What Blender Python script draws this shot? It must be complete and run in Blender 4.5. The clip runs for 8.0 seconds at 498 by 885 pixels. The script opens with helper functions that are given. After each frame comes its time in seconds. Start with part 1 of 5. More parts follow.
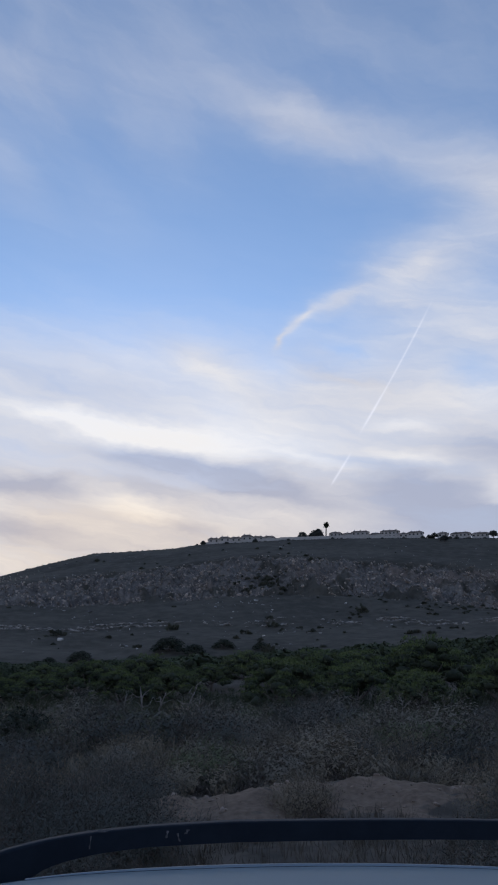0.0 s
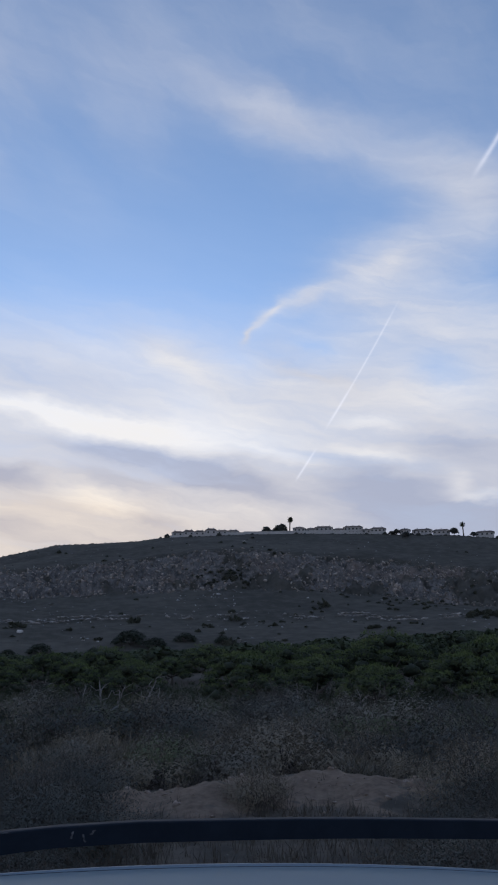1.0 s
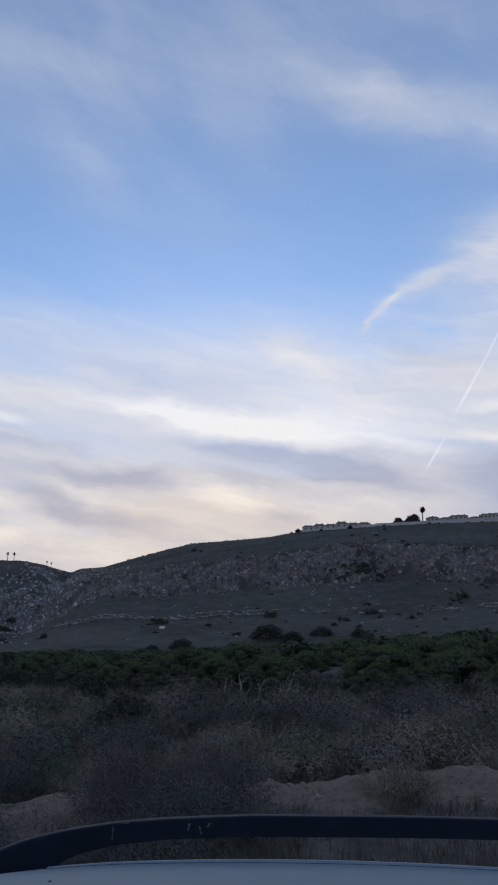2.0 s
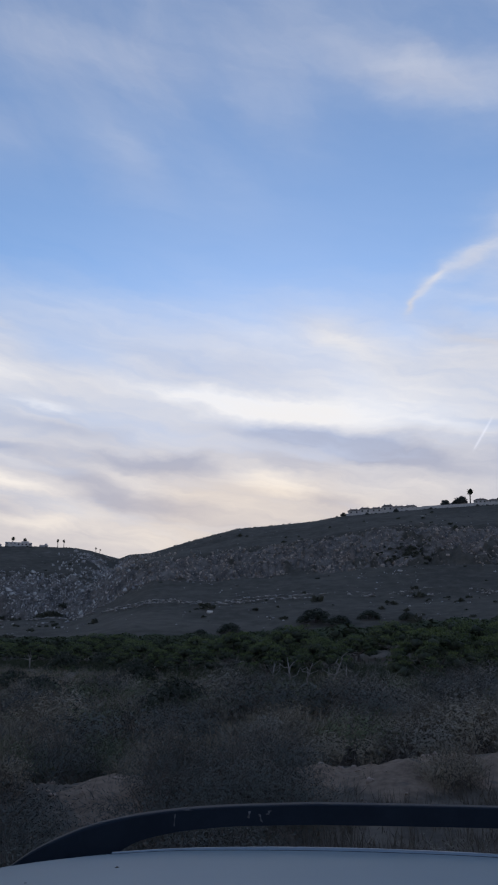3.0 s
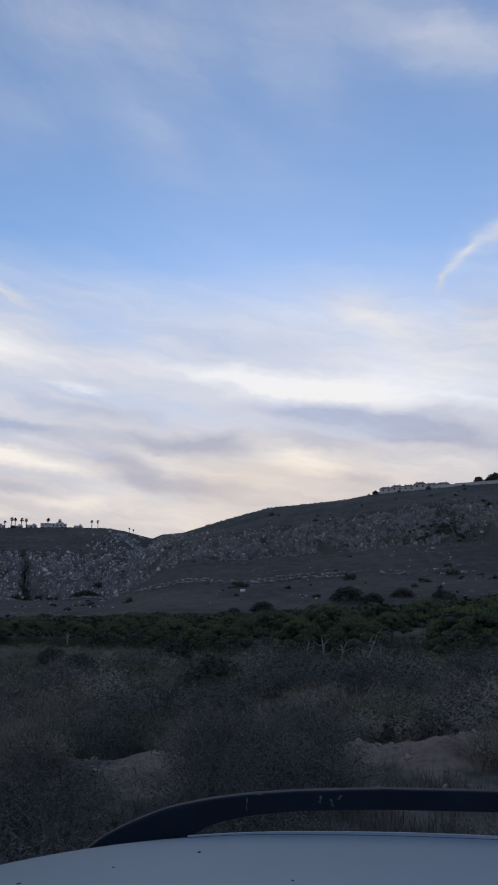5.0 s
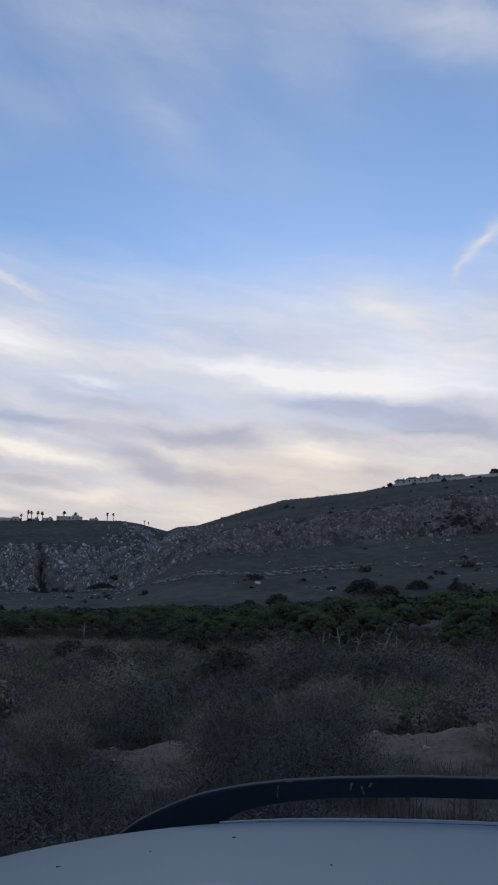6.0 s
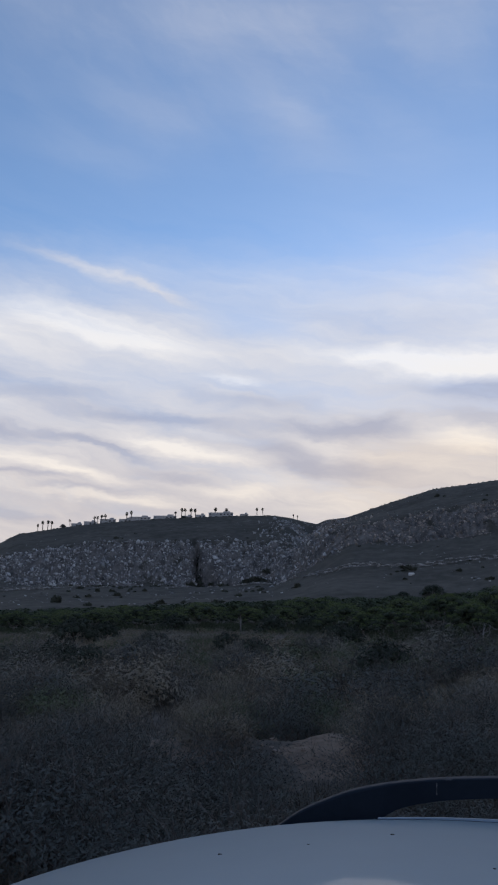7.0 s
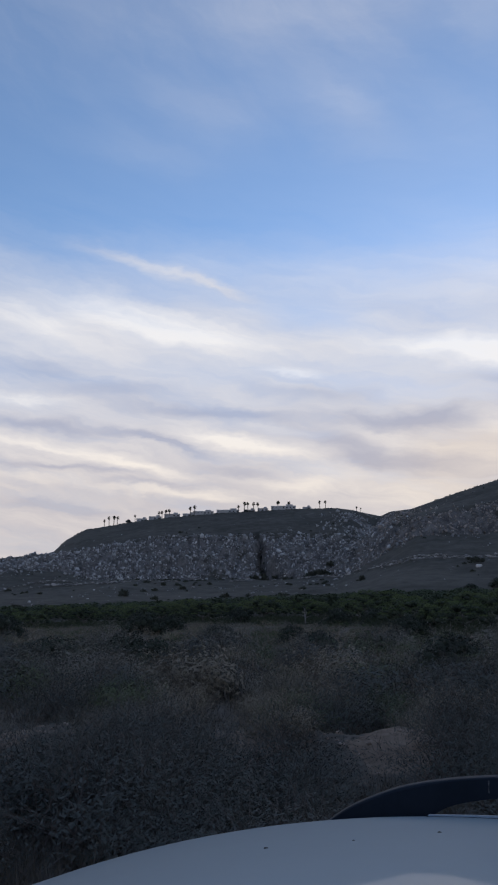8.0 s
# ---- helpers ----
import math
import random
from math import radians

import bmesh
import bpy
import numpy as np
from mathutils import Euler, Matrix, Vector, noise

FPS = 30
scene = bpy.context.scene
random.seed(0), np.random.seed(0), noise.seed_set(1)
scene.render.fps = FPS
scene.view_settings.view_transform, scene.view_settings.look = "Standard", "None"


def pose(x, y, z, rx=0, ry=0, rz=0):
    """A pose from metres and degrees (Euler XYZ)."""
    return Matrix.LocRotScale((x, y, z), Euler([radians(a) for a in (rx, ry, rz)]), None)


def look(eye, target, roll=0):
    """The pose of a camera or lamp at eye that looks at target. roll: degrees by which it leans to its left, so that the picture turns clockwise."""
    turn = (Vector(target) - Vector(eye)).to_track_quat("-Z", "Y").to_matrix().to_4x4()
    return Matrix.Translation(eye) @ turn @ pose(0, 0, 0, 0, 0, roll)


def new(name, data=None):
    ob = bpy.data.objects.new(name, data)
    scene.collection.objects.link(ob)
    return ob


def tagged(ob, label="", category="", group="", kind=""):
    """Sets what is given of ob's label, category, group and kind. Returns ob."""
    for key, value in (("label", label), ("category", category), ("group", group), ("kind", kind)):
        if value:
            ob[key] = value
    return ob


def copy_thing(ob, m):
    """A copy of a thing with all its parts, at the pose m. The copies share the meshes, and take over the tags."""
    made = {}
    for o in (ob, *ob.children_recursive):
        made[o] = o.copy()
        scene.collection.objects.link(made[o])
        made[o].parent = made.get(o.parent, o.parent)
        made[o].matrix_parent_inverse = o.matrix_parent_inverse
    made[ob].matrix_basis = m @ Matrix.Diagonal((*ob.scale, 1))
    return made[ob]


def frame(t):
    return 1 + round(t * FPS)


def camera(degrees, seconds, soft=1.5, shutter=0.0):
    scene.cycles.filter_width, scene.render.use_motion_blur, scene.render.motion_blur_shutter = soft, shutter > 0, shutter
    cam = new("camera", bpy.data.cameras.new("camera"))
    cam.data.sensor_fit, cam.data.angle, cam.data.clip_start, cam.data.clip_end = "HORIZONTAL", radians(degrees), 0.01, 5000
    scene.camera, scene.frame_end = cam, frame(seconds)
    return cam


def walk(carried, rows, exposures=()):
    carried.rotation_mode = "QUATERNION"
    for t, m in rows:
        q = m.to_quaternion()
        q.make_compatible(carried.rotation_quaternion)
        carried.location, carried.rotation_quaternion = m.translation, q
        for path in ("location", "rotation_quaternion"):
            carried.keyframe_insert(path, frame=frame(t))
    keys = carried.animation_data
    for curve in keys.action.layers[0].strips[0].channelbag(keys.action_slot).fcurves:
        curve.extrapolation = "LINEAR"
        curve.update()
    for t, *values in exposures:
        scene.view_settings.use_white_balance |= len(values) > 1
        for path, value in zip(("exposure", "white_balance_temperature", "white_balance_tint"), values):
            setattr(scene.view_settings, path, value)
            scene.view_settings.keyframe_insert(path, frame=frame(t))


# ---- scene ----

EYE_Z = 1.74     # height of the held camera over the road
K = 1.2          # reach over the car roof, metres per unit of the path offsets below

cam = camera(37.0, 8.0, soft=2.1)
PATH = [
    # seconds, sideways and upward shift of the held camera, yaw, pitch, lean
    (0.0, -0.059, -0.018, -12.08, 18.63, 0.27),
    (0.5, -0.039, -0.014, -16.14, 18.39, 0.27),
    (1.0, 0.005, -0.012, -14.93, 18.17, 0.03),
    (1.5, 0.035, -0.008, -9.43, 18.09, 0.07),
    (2.0, 0.047, -0.010, -4.75, 17.74, 0.12),
    (2.2, 0.051, -0.008, -3.58, 17.58, 0.20),
    (3.3, 0.030, -0.002, -0.51, 16.26, 0.26),
    (3.5, 0.028, -0.002, 0.00, 16.09, 0.35),
    (4.0, 0.017, 0.005, 0.30, 15.68, 0.39),
    (4.5, 0.001, 0.008, 0.90, 15.36, 0.31),
    (4.7, -0.004, 0.010, 1.05, 15.24, 0.32),
    (5.8, -0.025, 0.006, 2.02, 14.48, 0.36),
    (6.0, -0.029, 0.005, 2.40, 14.45, 0.31),
    (6.5, -0.023, 0.008, 6.96, 14.36, 0.34),
    (7.0, -0.021, 0.008, 13.89, 13.98, 0.46),
    (7.5, -0.016, 0.009, 16.10, 13.76, 0.47),
    (8.0, 0.004, 0.012, 18.75, 13.51, 0.56),
]
walk(cam, [(t, pose(K * x, 0.0, EYE_Z + K * z, 90 + pitch, lean, yaw)) for t, x, z, yaw, pitch, lean in PATH],
     exposures=[(0.0, 0.55, 5960, 16), (8.0, 0.55, 5960, 16)])

# ---------------------------------------------------------------- world and sun
SUN_AZ, SUN_EL = 4.0, 8.0
world = bpy.data.worlds.new("dusk_sky")
scene.world = world
world.use_nodes = True
WT = world.node_tree
WT.nodes.clear()


class Sock:
    """A node socket with arithmetic."""
    tree = WT

    def __init__(self, s):
        self.s = s

    def __add__(self, o): return calc("ADD", self, o)
    def __radd__(self, o): return calc("ADD", self, o)
    def __sub__(self, o): return calc("SUBTRACT", self, o)
    def __rsub__(self, o): return calc("SUBTRACT", o, self)
    def __mul__(self, o): return calc("MULTIPLY", self, o)
    def __rmul__(self, o): return calc("MULTIPLY", self, o)
    def __truediv__(self, o): return calc("DIVIDE", self, o)


def plug(inp, v):
    if isinstance(v, Sock):
        Sock.tree.links.new(v.s, inp)
    else:
        inp.default_value = v


def calc(op, a, b=0.0, clamp=False):
    n = Sock.tree.nodes.new("ShaderNodeMath")
    n.operation = op
    n.use_clamp = clamp
    plug(n.inputs[0], a)
    plug(n.inputs[1], b)
    return Sock(n.outputs[0])


def ramp(v, a, b, lo=0.0, hi=1.0):
    n = Sock.tree.nodes.new("ShaderNodeMapRange")
    n.interpolation_type = "SMOOTHSTEP"
    plug(n.inputs["Value"], v)
    for name, x in (("From Min", a), ("From Max", b), ("To Min", lo), ("To Max", hi)):
        n.inputs[name].default_value = x
    return Sock(n.outputs["Result"])


def join_xyz(x, y, z=0.0):
    n = Sock.tree.nodes.new("ShaderNodeCombineXYZ")
    for k, v in enumerate((x, y, z)):
        plug(n.inputs[k], v)
    return Sock(n.outputs[0])


def noise_at(vec, scale, detail=4.0, rough=0.55, distort=0.0):
    n = Sock.tree.nodes.new("ShaderNodeTexNoise")
    plug(n.inputs["Vector"], vec)
    n.inputs["Scale"].default_value = scale
    n.inputs["Detail"].default_value = detail
    n.inputs["Roughness"].default_value = rough
    n.inputs["Distortion"].default_value = distort
    return Sock(n.outputs["Fac"])


def blend(fac, a, b):
    n = Sock.tree.nodes.new("ShaderNodeMix")
    n.data_type = "RGBA"
    plug(n.inputs[0], fac)
    for sock, v in ((n.inputs[6], a), (n.inputs[7], b)):
        if isinstance(v, Sock):
            Sock.tree.links.new(v.s, sock)
        else:
            sock.default_value = (*v, 1)
    return Sock(n.outputs[2])


# Cloud strokes: bearing and rise of the middle, half length, half width, tilt (degrees), weight
CURL = [(15.4, 26.5, 0.8, 0.30, 62, 0.46), (16.6, 27.7, 1.6, 0.42, 42, 0.44), (19.3, 28.9, 2.5, 0.66, 19, 0.46), (24.0, 30.5, 4.1, 1.49, 13, 0.36),
         (27.3, 31.5, 4.5, 2.01, 11, 0.30), (31.6, 31.3, 6.9, 3.94, 11, 0.36), (29.8, 27.1, 7.8, 2.62, -6, 0.27), (19.2, 25.2, 1.8, 0.39, -12, 0.10),
         (19.8, 23.4, 3.8, 0.39, -19, 0.20), (24.6, 28.6, 3.8, 0.96, -1, 0.20)]
SWATH = [(16.4, 42.1, 4.4, 1.49, -16, 0.30), (21.4, 40.5, 7.1, 1.93, -14, 0.34), (30.9, 37.4, 5.5, 2.19, -20, 0.40), (9.5, 44.0, 5.7, 2.19, -11, 0.24),
         (2.7, 45.8, 5.1, 2.62, -14, 0.10), (35.1, 34.9, 3.6, 3.06, -22, 0.35), (9.5, 23.9, 4.2, 1.10, -28, 0.16), (7.3, 25.6, 3.8, 1.31, -15, 0.18)]
WISP = [(-30.5, 27.3, 4.1, 0.44, -9, 0.22), (-26.6, 26.5, 3.7, 0.48, -14, 0.28), (-21.4, 25.3, 3.5, 0.35, -14, 0.36), (-11.1, 38.3, 6.3, 2.10, -42, 0.07),
         (2.9, 41.5, 5.0, 2.41, -33, 0.13), (-20.2, 36.8, 4.3, 1.97, -8, 0.10), (-22.7, 38.0, 5.5, 1.49, -4, 0.12), (-27.3, 34.5, 6.4, 1.31, -5, 0.09),
         (-8.4, 36.4, 6.2, 1.75, -31, 0.07), (-15.9, 43.3, 11.8, 1.97, 1, 0.18), (-6.3, 42.2, 4.3, 2.62, -17, 0.12), (-0.7, 35.4, 5.2, 2.62, -22, 0.07),
         (-9.0, 37.5, 3.5, 1.75, -32, 0.04)]
BRIGHT_EAST = [(-2.5, 20.0, 6.2, 0.88, -7, 0.40), (3.4, 19.2, 6.5, 0.96, -7, 0.46), (11.7, 18.5, 6.4, 1.05, -7, 0.36), (9.4, 23.8, 3.6, 1.10, -24, 0.14),
         (11.3, 21.1, 7.3, 2.41, -17, 0.30), (3.1, 13.6, 3.6, 1.05, -23, 0.26), (2.8, 13.2, 3.6, 0.95, 4, 0.18), (25.1, 16.9, 2.8, 0.61, -12, 0.32),
         (31.0, 14.4, 1.8, 0.75, -40, 0.30), (33.3, 13.4, 2.4, 0.44, -1, 0.40), (24.5, 19.6, 2.6, 0.44, -6, 0.28), (17.2, 17.0, 3.4, 0.53, -12, 0.22),
         (-5.8, 9.0, 4.3, 1.31, 0, 0.35), (31.4, 21.1, 4.5, 1.31, -5, 0.15),
         (17.2, 28.0, 2.8, 0.9, 38, 0.18), (24.0, 30.5, 4.0, 1.5, 13, 0.18)]
BRIGHT_WEST = [(-29.6, 23.2, 4.8, 0.96, -11, 0.36), (-24.0, 21.7, 6.2, 1.05, -7, 0.45), (-15.3, 19.0, 2.1, 0.26, -4, 0.42), (-35.4, 16.2, 3.1, 0.31, 0, 0.36),
         (-34.6, 12.9, 3.6, 0.35, -8, 0.50), (-28.0, 11.7, 4.3, 0.39, -10, 0.45), (-20.4, 13.4, 3.3, 0.53, -10, 0.45), (-16.2, 13.0, 3.2, 0.53, -10, 0.40),
         (-33.2, 10.4, 5.0, 0.35, -4, 0.42), (-24.1, 9.7, 4.6, 0.35, -5, 0.45), (-15.1, 10.3, 2.8, 0.57, -5, 0.45), (-14.7, 14.2, 3.7, 0.44, -7, 0.20),
         (-35.9, 22.1, 3.6, 1.31, -12, 0.30), (-11.8, 11.0, 3.6, 0.96, -8, 0.30), (-24.5, 26.0, 5.5, 0.6, -13, 0.12)]
GREY_EAST = [(-3.5, 14.8, 4.0, 0.74, 2, 0.56), (-9.2, 14.8, 3.7, 0.70, -6, 0.32), (4.1, 16.8, 5.6, 0.70, -8, 0.45), (13.9, 14.9, 5.9, 0.88, -13, 0.50),
         (5.3, 14.8, 4.3, 0.61, -13, 0.32), (11.2, 15.0, 3.0, 0.57, -10, 0.40), (24.6, 14.6, 5.4, 1.31, -6, 0.44), (29.8, 12.3, 6.0, 1.05, -6, 0.46),
         (31.6, 17.2, 4.6, 1.31, -9, 0.40), (8.4, 16.8, 5.5, 0.70, -8, 0.35), (-5.9, 11.5, 4.5, 0.61, -7, 0.28), (7.7, 11.9, 2.7, 0.70, -11, 0.30)]
GREY_WEST = [(-22.3, 16.0, 7.6, 0.57, -3, 0.42), (-29.5, 17.4, 5.7, 0.61, -1, 0.34), (-33.5, 14.4, 4.8, 0.57, -3, 0.45), (-25.5, 13.4, 3.8, 0.31, -13, 0.50),
         (-33.0, 11.3, 5.2, 0.26, -2, 0.36), (-28.1, 10.3, 5.0, 0.26, -1, 0.34), (-10.5, 12.3, 4.0, 0.88, -13, 0.34), (-13.6, 17.1, 4.8, 0.70, -7, 0.30),
         (-12.4, 13.8, 5.1, 0.70, -16, 0.30), (-34.5, 18.7, 4.1, 0.70, -1, 0.28), (-19.1, 11.2, 4.1, 0.39, -10, 0.30), (-33.0, 8.6, 4.9, 0.39, -5, 0.30)]


def build_sky():
    tc = WT.nodes.new("ShaderNodeTexCoord")
    sep = WT.nodes.new("ShaderNodeSeparateXYZ")
    WT.links.new(tc.outputs["Generated"], sep.inputs[0])
    dx, dy, dz = (Sock(o) for o in sep.outputs)
    deg = 180 / math.pi
    az0 = calc("ARCTAN2", dx, dy) * deg
    el0 = calc("ARCSINE", calc("MINIMUM", calc("MAXIMUM", dz, -1.0), 1.0)) * deg
    # a gentle warp, so that no streak is a clean oval
    wob = noise_at(join_xyz(az0 * 0.10, el0 * 0.22, 3.0), 1.0, 3.0, 0.6)
    wob2 = noise_at(join_xyz(az0 * 0.16, el0 * 0.40, 9.0), 1.0, 4.0, 0.6)
    az = az0 + (wob - 0.5) * 6.0
    el = el0 + (wob2 - 0.5) * 2.4

    def oval(a, e, long, wide, tilt, sharp=False):
        c, s = math.cos(radians(tilt)), math.sin(radians(tilt))
        ua, ve = (az0, el0) if sharp else (az, el)
        p = ((ua - a) * c + (ve - e) * s) * (1 / long)
        q = ((ve - e) * c - (ua - a) * s) * (1 / wide)
        pp = calc("POWER", calc("ABSOLUTE", p), 6.0) if sharp else p * p
        return calc("EXPONENT", (pp + q * q) * -1.0)

    def streaks(tilt, fine, z, detail=5.0, rough=0.55, aspect=0.16):
        c, s = math.cos(radians(tilt)), math.sin(radians(tilt))
        p = az * c + el * s
        q = el * c - az * s
        return noise_at(join_xyz(p * fine * aspect, q * fine, z), 1.0, detail, rough, 0.35)

    sky = WT.nodes.new("ShaderNodeTexSky")
    sky.sky_type = "NISHITA"
    sky.sun_disc = False
    sky.sun_elevation, sky.sun_rotation = radians(SUN_EL), radians(SUN_AZ)
    sky.air_density, sky.dust_density, sky.ozone_density = 1.0, 0.3, 2.7
    nish = Sock(sky.outputs[0])

    low = streaks(-8, 0.34, 1.0)
    fine = streaks(-11, 0.9, 5.0, 6.0, 0.6)
    high = streaks(-34, 0.16, 7.0, 5.0, 0.6, 0.3)

    # how much cloud covers the blue
    veil = ramp(el, 30.0, 21.5) * 0.84 + ramp(el, 19.0, 14.0) * 0.10
    tops = ramp(el, 30.0, 44.0) * ramp(high, 0.34, 0.76) * 0.12 + ramp(el, 34.0, 52.0) * 0.11
    texture_low = (low - 0.5) * 0.9 + (fine - 0.5) * 0.30
    cover = 0.07 + veil + tops + texture_low * ramp(el, 33.0, 24.0) * 0.55
    def strokes(rows):
        return sum((oval(*row[:5]) * row[5] for row in rows[1:]), oval(*rows[0][:5]) * rows[0][5])

    wisps = (0.62 + fine * 0.76) * strokes(CURL) + (0.70 + high * 0.60) * (strokes(SWATH) + strokes(WISP))
    blue_gap = oval(31.3, 23.0, 4.0, 1.5, -10) * 0.36 + oval(20.6, 25.2, 1.8, 0.7, -10) * 0.30 + oval(14.0, 24.2, 1.8, 1.1, -15) * 0.22 + oval(-13.0, 22.9, 4.5, 1.3, -10) * 0.20
    trails = oval(24.4, 23.7, 5.0, 0.075, 55, True) * 0.30 + oval(22.2, 20.6, 1.5, 0.10, 55, True) * 0.20 + oval(19.5, 16.4, 1.3, 0.085, 55, True) * 0.42 + oval(37.4, 38.6, 3.3, 0.18, 42, True) * 0.42
    cover = calc("ADD", cover + wisps, blue_gap * -1.0, clamp=True)

    # light and dark of the cloud itself
    bright = (0.62 + fine * 0.76) * (strokes(BRIGHT_EAST) + strokes(BRIGHT_WEST))
    grey = (0.62 + fine * 0.76) * (strokes(GREY_EAST) + strokes(GREY_WEST)) + ramp(el, 14.0, 8.0) * 0.40 * ramp(az0, 10.0, 24.0, 0.5, 1.0) + ramp(az0, 17.0, 30.0) * ramp(el, 20.0, 13.0) * (fine * 0.40 - 0.04)
    shade = calc("ADD", bright - grey + (low - 0.5) * 0.75 + (fine - 0.5) * 0.40 * ramp(el, 20.0, 12.0, 1.0, 2.0), 0.46, clamp=True)
    warm = calc("ADD", oval(3.0, 11.0, 9.0, 3.2, -8) * 0.75, ramp(el, 19.0, 8.0) * ramp(az0, 27.0, 15.0, 0.25, 1.0) * 0.80, clamp=True)
    white = blend(warm, (0.625, 0.602, 0.535), (0.66, 0.572, 0.435))
    dull = blend(warm, (0.285, 0.309, 0.362), (0.375, 0.342, 0.320))
    cloud = blend(shade, dull, white)
    # away from the low sun the cloud is duller
    cloud = blend(ramp(dy, 0.25, -0.55), cloud, (0.32, 0.33, 0.355))

    scaled = WT.nodes.new("ShaderNodeVectorMath")
    scaled.operation = "SCALE"
    WT.links.new(nish.s, scaled.inputs[0])
    scaled.inputs["Scale"].default_value = 0.15
    total = blend(cover, Sock(scaled.outputs[0]), cloud)
    total = blend(calc("MINIMUM", trails * (0.5 + fine), 0.8), total, (0.66, 0.66, 0.66))
    bg = WT.nodes.new("ShaderNodeBackground")
    WT.links.new(total.s, bg.inputs["Color"])
    bg.inputs["Strength"].default_value = 1.0
    out = WT.nodes.new("ShaderNodeOutputWorld")
    WT.links.new(bg.outputs[0], out.inputs[0])


build_sky()

sun_data = bpy.data.lights.new("sun", "SUN")
sun_data.energy, sun_data.angle, sun_data.color = 0.6, radians(2), (1.0, 0.80, 0.62)
sun = new("sun", sun_data)
sun.matrix_world = look((1000 * math.sin(radians(SUN_AZ)), 1000 * math.cos(radians(SUN_AZ)), 1000 * math.tan(radians(SUN_EL))), (0, 0, 0))


# ---------------------------------------------------------------- materials
def start_mat(name):
    m = bpy.data.materials.new(name)
    m.use_nodes = True
    t = m.node_tree
    Sock.tree = t
    return m, t, t.nodes["Principled BSDF"]


def coords(t, kind="Object"):
    return Sock(t.nodes.new("ShaderNodeTexCoord").outputs[kind])


def attr(t, name):
    n = t.nodes.new("ShaderNodeAttribute")
    n.attribute_name = name
    return Sock(n.outputs["Fac"])


def bump(t, p, height, strength, dist):
    b = t.nodes.new("ShaderNodeBump")
    b.inputs["Strength"].default_value, b.inputs["Distance"].default_value = strength, dist
    t.links.new(height.s, b.inputs["Height"])
    t.links.new(b.outputs[0], p.inputs["Normal"])


def simple(name, a, b, scale, rough=0.8, relief=0.0, dist=0.02, metal=0.0, per_object=0.0, space="Object"):
    """Two colours mixed by coarse and fine noise, with relief."""
    m, t, p = start_mat(name)
    v = coords(t, space)
    n = noise_at(v, scale, 5.0, 0.6)
    f = noise_at(v, scale * 6.3, 3.0, 0.6)
    mixv = ramp(n * 0.65 + f * 0.35, 0.32, 0.68)
    if per_object:
        inf = Sock(t.nodes.new("ShaderNodeObjectInfo").outputs["Random"])
        mixv = calc("ADD", mixv * (1 - per_object), inf * per_object, clamp=True)
    col = blend(mixv, a, b)
    t.links.new(col.s, p.inputs["Base Color"])
    p.inputs["Roughness"].default_value, p.inputs["Metallic"].default_value = rough, metal
    if relief:
        bump(t, p, n + f * 0.5, relief, dist)
    return m


def rocky_mat(name, a, b, scale):
    """Weathered stone, lighter or darker from block to block."""
    m, t, p = start_mat(name)
    v = coords(t)
    geo = Sock(t.nodes.new("ShaderNodeNewGeometry").outputs["Random Per Island"])
    n = noise_at(v, scale, 4.0, 0.6)
    f = noise_at(v, scale * 8, 3.0, 0.6)
    k = calc("ADD", geo * geo * 0.72 + 0.08, (n - 0.5) * 0.8 + (f - 0.5) * 0.8, clamp=True)
    t.links.new(blend(k, a, b).s, p.inputs["Base Color"])
    p.inputs["Roughness"].default_value = 0.95
    p.inputs["Specular IOR Level"].default_value = 0.15
    bump(t, p, f, 0.6, 0.2)
    return m


def leafy(name, a, b, rough=0.7, leaf=0.30, plant=0.40):
    """Foliage: varied from clump to clump and from plant to plant."""
    m, t, p = start_mat(name)
    geo = Sock(t.nodes.new("ShaderNodeNewGeometry").outputs["Random Per Island"])
    inf = Sock(t.nodes.new("ShaderNodeObjectInfo").outputs["Random"])
    n = noise_at(coords(t, "Object"), 0.55, 3.0)
    f = calc("ADD", geo * leaf + inf * plant, n * 0.60 - 0.15, clamp=True)
    t.links.new(blend(f, a, b).s, p.inputs["Base Color"])
    p.inputs["Roughness"].default_value = rough
    p.inputs["Specular IOR Level"].default_value = 0.08
    return m


